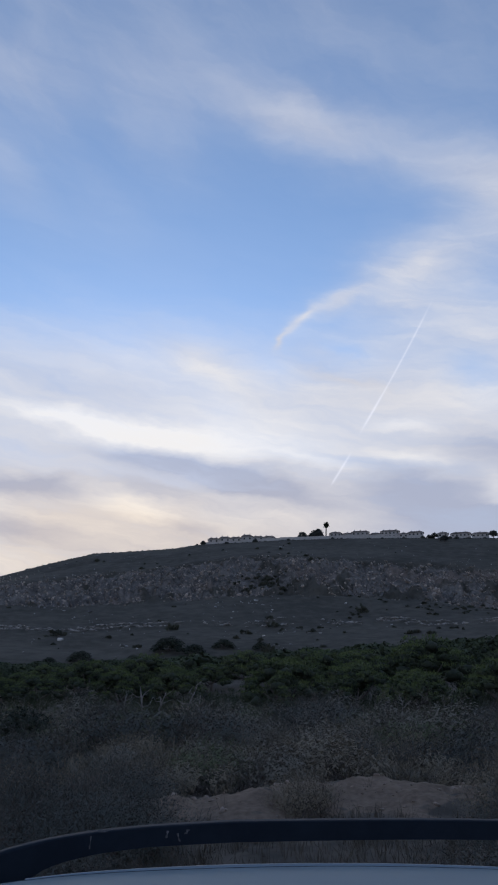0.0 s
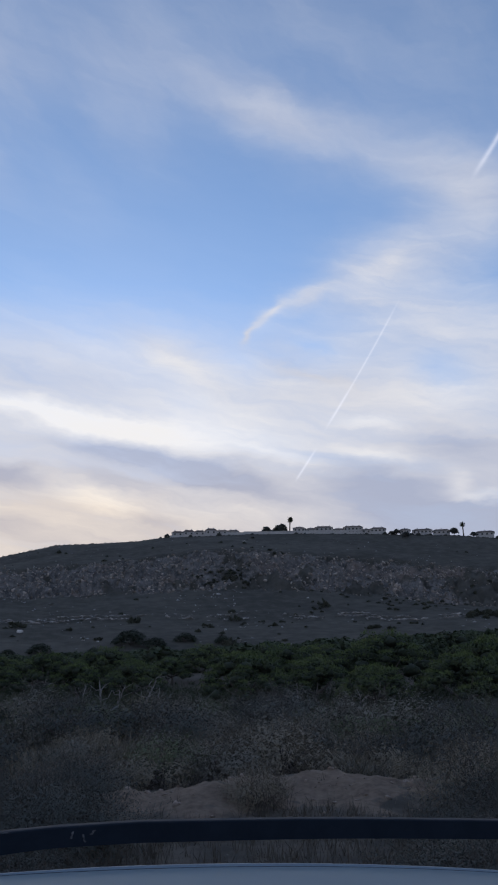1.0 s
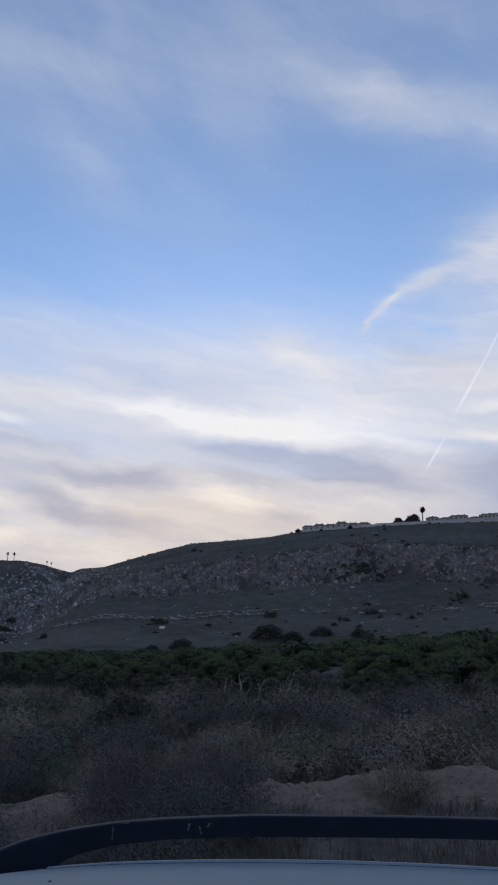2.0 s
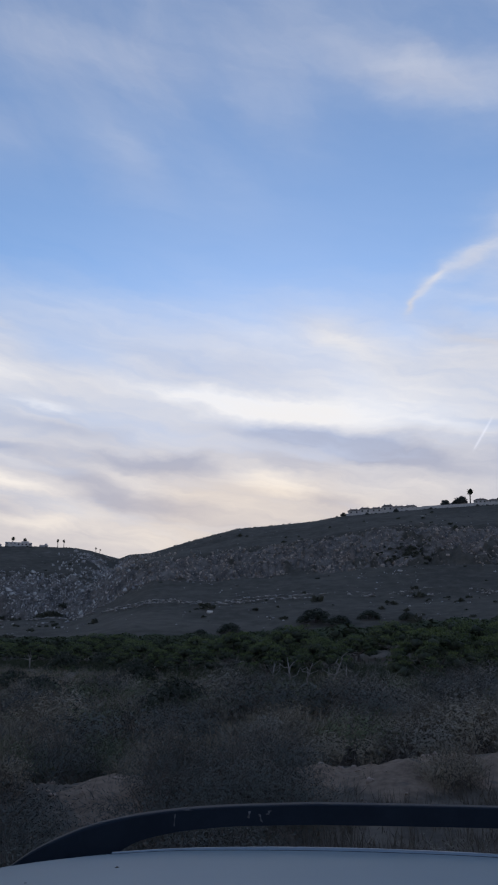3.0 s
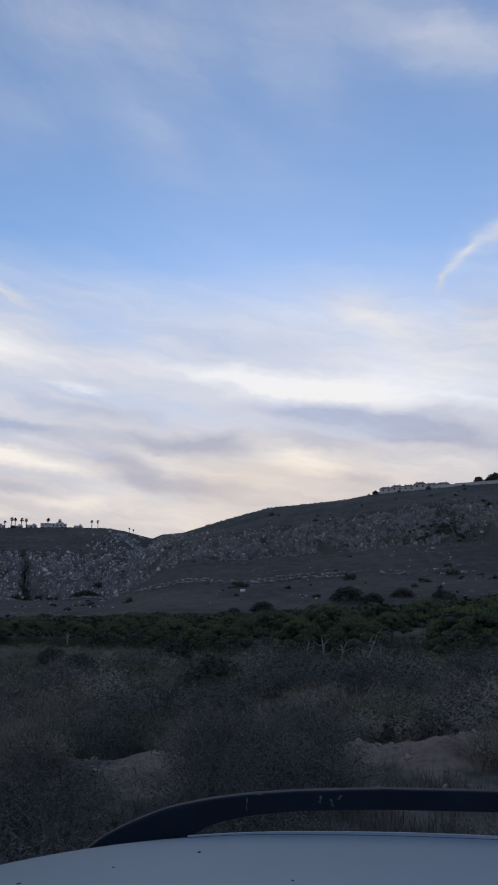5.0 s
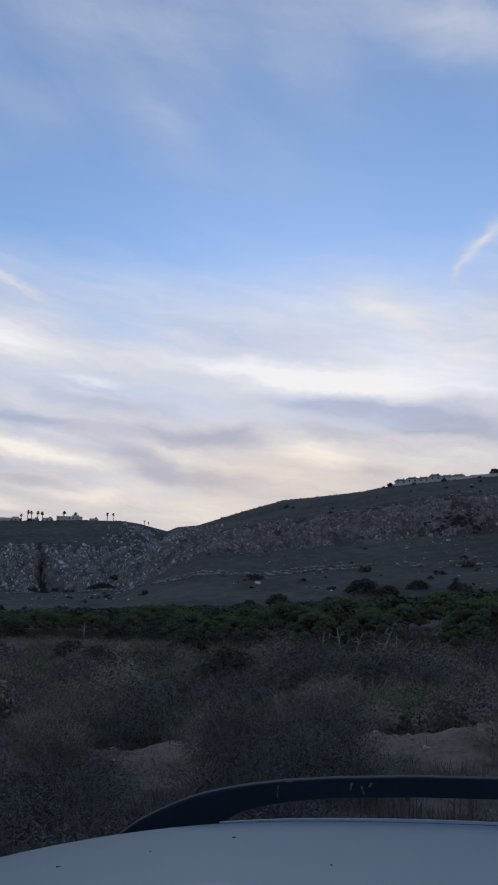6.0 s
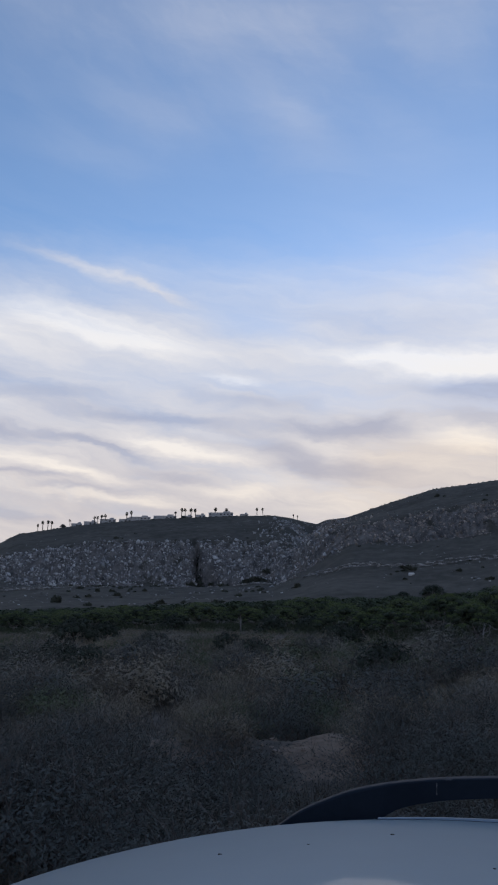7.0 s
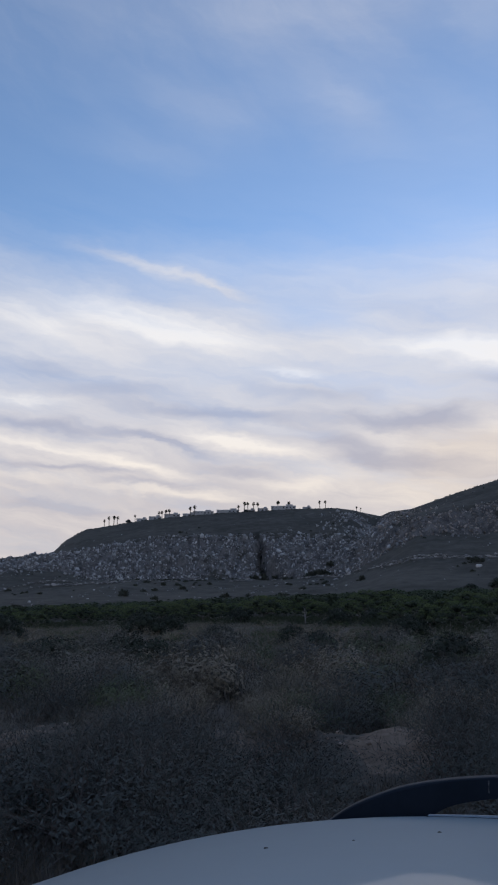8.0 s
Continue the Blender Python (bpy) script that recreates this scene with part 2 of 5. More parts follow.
def ground_material():
    m, t, p = start_mat("hillside_ground")
    v = coords(t)
    big = noise_at(v, 0.02, 5.0, 0.6)
    mid = noise_at(v, 0.16, 5.0, 0.65)
    near = noise_at(v, 1.6, 5.0, 0.65)
    peb = noise_at(v, 9.0, 3.0, 0.6)
    scrub = blend(ramp(big * 0.4 + mid * 0.6, 0.35, 0.66), (0.055, 0.053, 0.046), (0.096, 0.091, 0.078))
    scrub = blend(ramp(mid, 0.56, 0.72) * 0.35, scrub, (0.10, 0.095, 0.080))
    lime = blend(ramp(mid * 0.6 + near * 0.4, 0.34, 0.66), (0.058, 0.058, 0.058), (0.205, 0.194, 0.184))
    sx = t.nodes.new("ShaderNodeSeparateXYZ")
    t.links.new(v.s, sx.inputs[0])
    lime = blend(ramp(big, 0.52, 0.62) * ramp(Sock(sx.outputs[0]), -75.0, -35.0) * 0.45, lime, (0.17, 0.125, 0.10))
    dry = blend(ramp(near * 0.6 + mid * 0.4, 0.36, 0.64), (0.065, 0.060, 0.054), (0.140, 0.122, 0.103))
    earth = blend(ramp(near * 0.5 + peb * 0.5, 0.34, 0.66), (0.118, 0.090, 0.070), (0.205, 0.160, 0.126))
    col = blend(attr(t, "flat"), scrub, dry)
    rock = attr(t, "rock")
    col = blend(ramp(rock + (mid - 0.5) * 1.6, 0.42, 0.85), col, lime)
    col = blend(ramp(attr(t, "earth") + (near - 0.5) * 0.5, 0.35, 0.6), col, earth)
    col = blend(attr(t, "road"), col, blend(peb, (0.04, 0.04, 0.042), (0.065, 0.064, 0.064)))
    t.links.new(col.s, p.inputs["Base Color"])
    p.inputs["Roughness"].default_value = 0.95
    p.inputs["Specular IOR Level"].default_value = 0.1
    bump(t, p, mid + near * 0.2 + peb * 0.04, 0.35, 0.4)
    return m


M_GROUND = ground_material()
M_LIME = rocky_mat("limestone", (0.14, 0.14, 0.142), (0.62, 0.61, 0.59), 0.12)
M_LIME_DULL = rocky_mat("dull_limestone", (0.11, 0.096, 0.084), (0.50, 0.435, 0.375), 0.12)
M_LEDGE = rocky_mat("pale_limestone", (0.13, 0.125, 0.118), (0.50, 0.47, 0.44), 0.3)
M_PALE = simple("pale_stone", (0.48, 0.46, 0.44), (0.66, 0.64, 0.61), 0.5, 0.9, 0.4, 0.1)
M_STONE = simple("field_stone", (0.16, 0.125, 0.10), (0.30, 0.24, 0.20), 2.0, 0.9, 0.5, 0.03)
M_PINE = leafy("pine_foliage", (0.035, 0.048, 0.032), (0.106, 0.128, 0.066), leaf=0.14, plant=0.55)
# lighter green that paints skylight onto the tops of the pine crowns
M_LIT_TOPS = leafy("pine_lit_tops", (0.075, 0.108, 0.046), (0.17, 0.205, 0.085), leaf=0.2, plant=0.4)
M_PINE_FAR = leafy("far_pine_foliage", (0.037, 0.051, 0.035), (0.122, 0.148, 0.076), leaf=0.18)
M_BARK = simple("pine_bark", (0.06, 0.052, 0.046), (0.13, 0.112, 0.10), 3.0, 0.9, 0.5, 0.02)
M_DEADWOOD = simple("bleached_wood", (0.12, 0.115, 0.11), (0.27, 0.26, 0.25), 3.0, 0.85, 0.4, 0.02)
M_DRY = leafy("dry_scrub", (0.176, 0.157, 0.121), (0.262, 0.230, 0.176), leaf=0.10)
M_GREY = leafy("grey_scrub", (0.130, 0.125, 0.108), (0.206, 0.196, 0.164), leaf=0.10)
M_VERGE = leafy("verge_grass", (0.085, 0.075, 0.062), (0.135, 0.118, 0.096), leaf=0.10)
M_GREEN = leafy("green_scrub", (0.060, 0.078, 0.044), (0.135, 0.160, 0.085), leaf=0.15)
M_DARKBUSH = leafy("dark_shrub", (0.056, 0.062, 0.060), (0.106, 0.114, 0.104), leaf=0.15)
# green scrub darkened: the shade beneath the pines is in this colour
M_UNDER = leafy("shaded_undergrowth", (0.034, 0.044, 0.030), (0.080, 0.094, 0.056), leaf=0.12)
M_ROUND = leafy("evergreen_shrub", (0.024, 0.031, 0.026), (0.058, 0.068, 0.052), leaf=0.12)
M_HILLSHRUB = leafy("hill_shrub", (0.040, 0.045, 0.035), (0.088, 0.092, 0.070))
# dark green with the crowns' inner shade put into the colour
M_CORE_SHADE = simple("painted_core_shade", (0.022, 0.031, 0.022), (0.042, 0.055, 0.036), 2.0, 0.95)
M_WALL = simple("white_render", (0.37, 0.36, 0.35), (0.54, 0.52, 0.50), 0.6, 0.85, 0.15, 0.02, per_object=0.25)
M_TILE = simple("roof_tile", (0.085, 0.068, 0.060), (0.16, 0.122, 0.10), 1.5, 0.85, 0.4, 0.05, per_object=0.3)
M_PANE = simple("window_pane", (0.02, 0.022, 0.026), (0.04, 0.044, 0.05), 1.0, 0.15)
M_PALM = leafy("palm_frond", (0.020, 0.026, 0.016), (0.055, 0.065, 0.035))
M_PALM_TRUNK = simple("palm_bark", (0.10, 0.085, 0.07), (0.19, 0.16, 0.13), 2.0, 0.9, 0.5, 0.03)
M_PAINT = simple("silver_car_paint", (0.246, 0.314, 0.358), (0.262, 0.334, 0.380), 1.2, 0.40, 0.0, metal=0.1)
M_PAINT.node_tree.nodes["Principled BSDF"].inputs["Specular IOR Level"].default_value = 0.10
M_PAINT.node_tree.nodes["Principled BSDF"].inputs["Coat Weight"].default_value = 0.30
M_PAINT.node_tree.nodes["Principled BSDF"].inputs["Coat Roughness"].default_value = 0.035
M_BLACK = simple("satin_black_plastic", (0.0075, 0.0125, 0.0215), (0.0115, 0.0180, 0.0290), 14.0, 0.55, 0.1, 0.001)
M_BLACK.node_tree.nodes["Principled BSDF"].inputs["Specular IOR Level"].default_value = 0.10
M_CHROME = simple("brushed_bright_trim", (0.56, 0.58, 0.60), (0.64, 0.66, 0.68), 9.0, 0.32, metal=0.6)
M_TRIM = simple("trim_paint", (0.175, 0.235, 0.295), (0.19, 0.25, 0.31), 3.0, 0.4)
M_TYRE = simple("tyre_rubber", (0.012, 0.012, 0.012), (0.03, 0.03, 0.03), 8.0, 0.85)
M_CARGLASS = simple("dark_car_glass", (0.01, 0.012, 0.014), (0.02, 0.022, 0.025), 2.0, 0.06)
M_SCUFF = simple("pale_scuff", (0.02, 0.022, 0.026), (0.13, 0.14, 0.16), 160.0, 0.7)
M_SPECK = simple("dark_grit", (0.02, 0.02, 0.02), (0.05, 0.045, 0.04), 60.0, 0.9)

# ---------------------------------------------------------------- mesh helpers
rng = np.random.default_rng(7)


def mesh_of(name, verts, faces, material, smooth=False):
    """A mesh from arrays; faces all of one size, or a list."""
    me = bpy.data.meshes.new(name)
    verts = np.asarray(verts, dtype=np.float32)
    if isinstance(faces, np.ndarray):
        n, k = faces.shape
        me.vertices.add(len(verts))
        me.vertices.foreach_set("co", verts.ravel())
        me.loops.add(n * k)
        me.loops.foreach_set("vertex_index", faces.astype(np.int32).ravel())
        me.polygons.add(n)
        me.polygons.foreach_set("loop_start", np.arange(0, n * k, k, dtype=np.int32))
        me.update(calc_edges=True)
    else:
        me.from_pydata([tuple(map(float, v)) for v in verts], [], faces)
    me.materials.append(material)
    if smooth:
        me.polygons.foreach_set("use_smooth", np.ones(len(me.polygons), dtype=bool))
    return me


def mesh_bm(name, bm, material, smooth=False):
    bmesh.ops.recalc_face_normals(bm, faces=bm.faces)
    me = bpy.data.meshes.new(name)
    bm.to_mesh(me)
    bm.free()
    me.materials.append(material)
    if smooth:
        me.polygons.foreach_set("use_smooth", np.ones(len(me.polygons), dtype=bool))
    return me


def part(name, me, parent, label="", at=None):
    """One mesh as a part of a thing or of another part."""
    ob = new(name, me)
    ob.parent = parent
    if at is not None:
        ob.matrix_basis = at
    if label:
        ob["label"] = label
    return ob


def box(bm, x0, x1, y0, y1, z0, z1, bev=0.0):
    made = bmesh.ops.create_cube(bm, size=1.0, matrix=Matrix.LocRotScale(
        ((x0 + x1) / 2, (y0 + y1) / 2, (z0 + z1) / 2), None, (x1 - x0, y1 - y0, z1 - z0)))
    if bev:
        edges = list({e for v in made["verts"] for e in v.link_edges})
        bmesh.ops.bevel(bm, geom=edges, offset=bev, segments=2, profile=0.6, affect="EDGES")


def tube(bm, pts, radii, sides=7):
    """A tapered limb through points."""
    rings = []
    for i, (p, r) in enumerate(zip(pts, radii)):
        p = Vector(p)
        d = Vector(pts[min(i + 1, len(pts) - 1)]) - Vector(pts[max(i - 1, 0)])
        q = d.to_track_quat("Z", "Y")
        rings.append([bm.verts.new(p + q @ Vector((r * math.cos(2 * math.pi * k / sides), r * math.sin(2 * math.pi * k / sides), 0)))
                      for k in range(sides)])
    for a, b in zip(rings, rings[1:]):
        for k in range(sides):
            bm.faces.new((a[k], a[(k + 1) % sides], b[(k + 1) % sides], b[k]))
    bm.faces.new(rings[0][::-1])
    bm.faces.new(rings[-1])


def unit(v):
    return v / np.maximum(np.linalg.norm(v, axis=-1, keepdims=True), 1e-9)


def sprays(centres, outward, blades, length, width, rise, spread, gen):
    """Tufts of thin blades: at each centre some triangles that point roughly outward."""
    n = len(centres)
    c = np.repeat(centres, blades, 0)
    d = unit(np.repeat(outward, blades, 0) + gen.normal(0, spread, (n * blades, 3)) + np.array([0, 0, rise]))
    side = unit(np.cross(d, unit(np.repeat(outward, blades, 0)) + gen.normal(0, 0.3, (n * blades, 3))))
    ln = length * gen.uniform(0.6, 1.25, (n * blades, 1))
    w = width * gen.uniform(0.6, 1.3, (n * blades, 1))
    c = c + gen.normal(0, length * 0.18, c.shape)
    v = np.stack([c - side * w / 2, c + side * w / 2, c + d * ln], 1).reshape(-1, 3)
    return v, np.arange(len(v)).reshape(-1, 3)


def cover(centres, normals, length, width, loose, gen):
    """Small leaves lying on a rounded surface, each tilted a little."""
    n = unit(normals + gen.normal(0, loose, normals.shape))
    t = unit(np.cross(n, gen.normal(0, 1, n.shape)))
    b = np.cross(n, t)
    k = gen.uniform(0.6, 1.3, (len(n), 1))
    v = np.stack([centres - t * width * k / 2 - b * length * k / 2, centres + t * width * k / 2 - b * length * k / 2, centres + b * length * k / 2], 1).reshape(-1, 3)
    return v, np.arange(len(v)).reshape(-1, 3)


def scatter(bases, places, scales, turns, which):
    """Many turned and scaled copies of small (verts, faces) bases, joined."""
    vs, fs, off = [], [], 0
    for k, (bv, bf) in enumerate(bases):
        sel = np.where(which == k)[0]
        if not len(sel):
            continue
        c, s = np.cos(turns[sel])[:, None], np.sin(turns[sel])[:, None]
        p = bv[None] * scales[sel][:, None, :]
        x = p[..., 0] * c - p[..., 1] * s
        y = p[..., 0] * s + p[..., 1] * c
        v = np.stack([x, y, p[..., 2]], -1) + places[sel][:, None]
        f = bf[None] + (np.arange(len(sel)) * len(bv))[:, None, None] + off
        vs.append(v.reshape(-1, 3))
        fs.append(f.reshape(-1, 3))
        off += len(sel) * len(bv)
    return np.concatenate(vs), np.concatenate(fs)


def lattice(ix, iy, seed):
    h = np.sin(ix * 127.1 + iy * 311.7 + seed * 74.7) * 43758.5453
    return h - np.floor(h)


def vnoise(x, y, seed=0.0):
    ix, iy = np.floor(x), np.floor(y)
    fx, fy = x - ix, y - iy
    fx, fy = fx * fx * (3 - 2 * fx), fy * fy * (3 - 2 * fy)
    a, b = lattice(ix, iy, seed), lattice(ix + 1, iy, seed)
    c, d = lattice(ix, iy + 1, seed), lattice(ix + 1, iy + 1, seed)
    return (a * (1 - fx) + b * fx) * (1 - fy) + (c * (1 - fx) + d * fx) * fy


def fbm(x, y, seed=0.0, octaves=4):
    s, amp = 0.0, 0.5
    for k in range(octaves):
        s = s + amp * vnoise(x * 2 ** k, y * 2 ** k, seed + 13 * k)
        amp *= 0.5
    return s / (1 - 0.5 ** octaves)


def sstep(a, b, x):
    t = np.clip((x - a) / (b - a), 0, 1)
    return t * t * (3 - 2 * t)


def along(table, a):
    k = np.array(table)
    return np.interp(a, k[:, 0], k[:, 1])


# ---------------------------------------------------------------- the ground: one sheet, road verge to hills
# bearings in degrees from the view's middle line, heights as degrees of rise seen from the road
CREST = [(-90, 0.2), (-70, 2.0), (-50, 4.0), (-37, 4.6), (-33.4, 5.05), (-32.5, 6.0), (-31.1, 6.8), (-27.8, 7.4), (-24.8, 7.8), (-20.5, 8.15),
         (-15, 8.4), (-11.9, 8.38), (-10.7, 8.2), (-9.7, 7.92), (-8.6, 7.66), (-7.9, 7.98), (-6.3, 8.12), (-3.6, 8.95), (0.3, 10.0), (6.2, 10.5), (8.4, 10.85),
         (14.7, 11.15), (19, 11.2), (23.4, 11.1), (30.6, 10.7), (33.6, 10.3), (50, 8), (70, 3), (90, 0.2)]
CLIFF_TOP = [(-90, 0.18), (-70, 1.6), (-40, 4.3), (-33, 5.0), (-29, 5.7), (-25, 6.35), (-18, 6.3), (-12, 6.2), (-10, 6.4), (-6, 7.4),
             (2.6, 8.7), (11, 9.7), (14.5, 10.0), (21.8, 9.2), (33.4, 8.0), (50, 6.0), (70, 2.2), (90, 0.18)]
CLIFF_FOOT = [(-90, 0.15), (-70, 1.2), (-40, 3.5), (-33, 4.0), (-31, 3.1), (-25, 3.05), (-18, 3.0), (-12, 3.5), (-9, 4.7), (-6, 6.1),
              (2.6, 6.7), (11, 7.0), (15.3, 7.2), (21.7, 6.9), (33, 5.4), (50, 4.2), (70, 1.5), (90, 0.15)]
LEDGE = [(-90, 0.1), (-70, 0.8), (-40, 2.0), (-32, 2.5), (-27, 2.85), (-20, 2.75), (-12, 3.1), (-8.9, 3.8), (0, 4.3), (7, 4.65), (15, 4.7),
         (33, 4.6), (50, 3.2), (70, 1.0), (90, 0.1)]
FOOT = [(-90, 0.05), (-70, 0.2), (-37, 0.3), (-20, 0.9), (0, 1.2), (10, 1.8), (20, 2.2), (33, 2.9), (50, 2.2), (70, 0.6), (90, 0.05)]

col_az = np.concatenate([np.arange(-180, -44, 2.5), np.arange(-44, 44.01, 0.17), np.arange(46.5, 180, 2.5)])
row_r = np.concatenate([np.geomspace(0.6, 8.4, 46), np.linspace(8.5, 15.0, 64), np.geomspace(15.2, 60, 30), np.linspace(62, 270, 50), np.linspace(273, 440, 50), np.linspace(442, 730, 140), np.geomspace(736, 4500, 24)])
A, R = np.meshgrid(col_az, row_r, indexing="ij")
west = sstep(-6, -14, col_az)


def rises(table):
    return np.tan(np.radians(along(table, col_az)))


far = {"foot": 270 + 0 * west, "ledge": 385 + 120 * west, "low": 462 + 100 * west, "top": 515 + 90 * west,
       "crest": 640 + 80 * west + 60 * np.exp(-((col_az + 8.6) / 1.6) ** 2)}
knots = [(0 * west, 0 * west), (40 + 0 * west, 0 * west), (far["foot"], far["foot"] * rises(FOOT)), (far["ledge"], far["ledge"] * rises(LEDGE)),
         (far["low"], far["low"] * rises(CLIFF_FOOT)), (far["top"], far["top"] * rises(CLIFF_TOP)), (far["crest"], far["crest"] * rises(CREST))]
Z = np.zeros_like(A)
for i in range(len(col_az)):
    rk = [k[0][i] for k in knots]
    zk = [k[1][i] + EYE_Z * min(1, n / 2) for n, k in enumerate(knots)]
    zk[0] = zk[1] = 0
    zc = zk[-1]
    Z[i] = np.interp(row_r, rk + [rk[-1] + 90, 1500, 4500], zk + [zc - 0.5, zc * 0.75, 0])
X, Y = R * np.sin(np.radians(A)), R * np.cos(np.radians(A))
pad = np.pad(Z, ((0, 0), (2, 2)), mode="edge")
Z = np.where(R > 60, (pad[:, :-4] + pad[:, 1:-3] + pad[:, 2:-2] + pad[:, 3:-1] + pad[:, 4:]) / 5, Z)

low, top = far["low"][:, None], far["top"][:, None]
crest_r = far["crest"][:, None]
band = sstep(low - 14, low + 6, R) * sstep(top + 16, top - 8, R) * sstep(60, 45, np.abs(A))
arc = np.radians(A) * 520
shape = fbm(arc / 22, R / 26, 2.0)
rocky = band * sstep(0.18, 0.52, shape + 0.10 * sstep(-35, -33, A) * sstep(-6, -8, A))
rocky = np.maximum(rocky, np.exp(-((A + 8.6) / 3.0) ** 2) * sstep(low - 10, low + 10, R) * sstep(crest_r - 12, crest_r - 34, R) * sstep(0.34, 0.60, fbm(arc / 12, R / 16, 44.0) + 0.06))
line_r = far["ledge"][:, None] + 4 * np.sin(A * 0.9)
scar = np.maximum(sstep(2.6, 1.0, np.abs(R - line_r)), 0.9 * sstep(2.4, 1.0, np.abs(R - line_r - 9 - 3 * np.sin(A * 0.5)))) * sstep(0.40, 0.52, fbm(arc / 16, R / 60, 5.0)) * sstep(50, 40, np.abs(A))
upper = sstep(0.60, 0.70, fbm(arc / 14, R / 10, 8.0)) * sstep(top, top + 30, R) * sstep(crest_r, crest_r - 20, R)
relief = (fbm(arc / 9, R / 9, 3.0) - 0.5) * 11 + (fbm(arc / 2.6, R / 4.0, 17.0) - 0.5) * 5 + (np.abs(fbm(arc / 5, R / 14, 6.0) - 0.5)) * -14
Z = Z + band * relief * 0.95 + scar * (0.5 + 1.2 * fbm(arc / 2.0, R / 3.0, 61.0))
Z = Z + (fbm(X / 45, Y / 45, 1.0) - 0.5) * 5.0 * sstep(150, 330, R) * sstep(crest_r - 4, crest_r - 60, R)
# the dark cleft in the western cliff and the gorge beside it
inside = sstep(low - 60, low - 6, R) * sstep(top + 26, top - 6, R)
widen = np.clip((top - R) / (top - low), 0, 1.2)
cleft = np.exp(-((A + 17.95 - 1.5 * widen ** 2 + 0.9 * (fbm(R / 6, R * 0, 71.0) - 0.5)) / (0.10 + 0.5 * fbm(R / 5, A * 0, 72.0) * widen + 0.5 * widen ** 2)) ** 2)
gorge = np.exp(-((A + 10.6 - (R - 560) * 0.012) / 1.3) ** 2) * sstep(480, 560, R) * sstep(crest_r, crest_r - 60, R)
Z = Z - inside * cleft * (15 + 14 * widen) - gorge * 8
near_bumps = (fbm(X / 7, Y / 7, 4.0) - 0.5) * 0.5 + (fbm(X / 1.7, Y / 1.7, 9.0) - 0.5) * 0.22
verge = sstep(3.2, 6.0, np.hypot(np.maximum(Y, 0), 0 * X) + (Y < 0) * 0) * (Y > 0)
Z = Z + near_bumps * verge * sstep(200, 60, R)
# heaped earth bank along the verge
bank_r = np.interp(col_az, [-40, -20, 0, 8, 40], [10.4, 10.3, 10.6, 12.8, 13.6])[:, None] + (vnoise(col_az / 4, col_az * 0, 3.0)[:, None] - 0.5) * 1.4
fray = A + (fbm(X / 1.1, Y / 1.1, 33.0) - 0.5) * 14
patches = np.maximum.reduce([sstep(c - w - 2, c - w, fray) * sstep(c + w + 2, c + w, fray) for c, w in ((-35, 3.2), (-20.3, 2.8), (-8.5, 5.2), (9, 6.0), (23, 5.0))])
patches = patches * sstep(0.26, 0.42, fbm(X / 0.8, Y / 0.8, 35.0) + 0.10)
heap = np.exp(-((R - bank_r) / 1.2) ** 2) * sstep(-44, -40, A) * sstep(36, 30, A)
Z = Z + heap * (0.34 + 0.34 * (fbm(X / 1.8, Y / 1.8, 12.0) - 0.5) + 0.16 * (fbm(X / 0.30, Y / 0.30, 14.0) - 0.5))
earthy = np.exp(-((R - bank_r + 0.3) / 1.5) ** 2) * patches
roadway = sstep(3.4, 3.0, Y) * sstep(-7.4, -7.0, Y) * sstep(60, 58, R)
Z = np.where(roadway > 0.5, 0.0, Z)


bank_mask = np.maximum.reduce([sstep(c - w - 1, c - w, col_az) * sstep(c + w + 1, c + w, col_az) for c, w in ((-35, 3.2), (-20.3, 2.8), (-8.5, 5.2), (9, 6.0), (23, 5.0))])


def ground_at(az, r):
    """Height of the sheet at a bearing and distance."""
    az, r = np.asarray(az, float), np.asarray(r, float)
    i = np.clip(np.searchsorted(col_az, az) - 1, 0, len(col_az) - 2)
    j = np.clip(np.searchsorted(row_r, r) - 1, 0, len(row_r) - 2)
    u = (az - col_az[i]) / (col_az[i + 1] - col_az[i])
    v = np.clip((r - row_r[j]) / (row_r[j + 1] - row_r[j]), 0, 1)
    return (Z[i, j] * (1 - u) + Z[i + 1, j] * u) * (1 - v) + (Z[i, j + 1] * (1 - u) + Z[i + 1, j + 1] * u) * v


def spot(az, r, sink=0.0):
    a = np.radians(az)
    return np.stack([r * np.sin(a), r * np.cos(a), ground_at(az, r) - sink], -1)


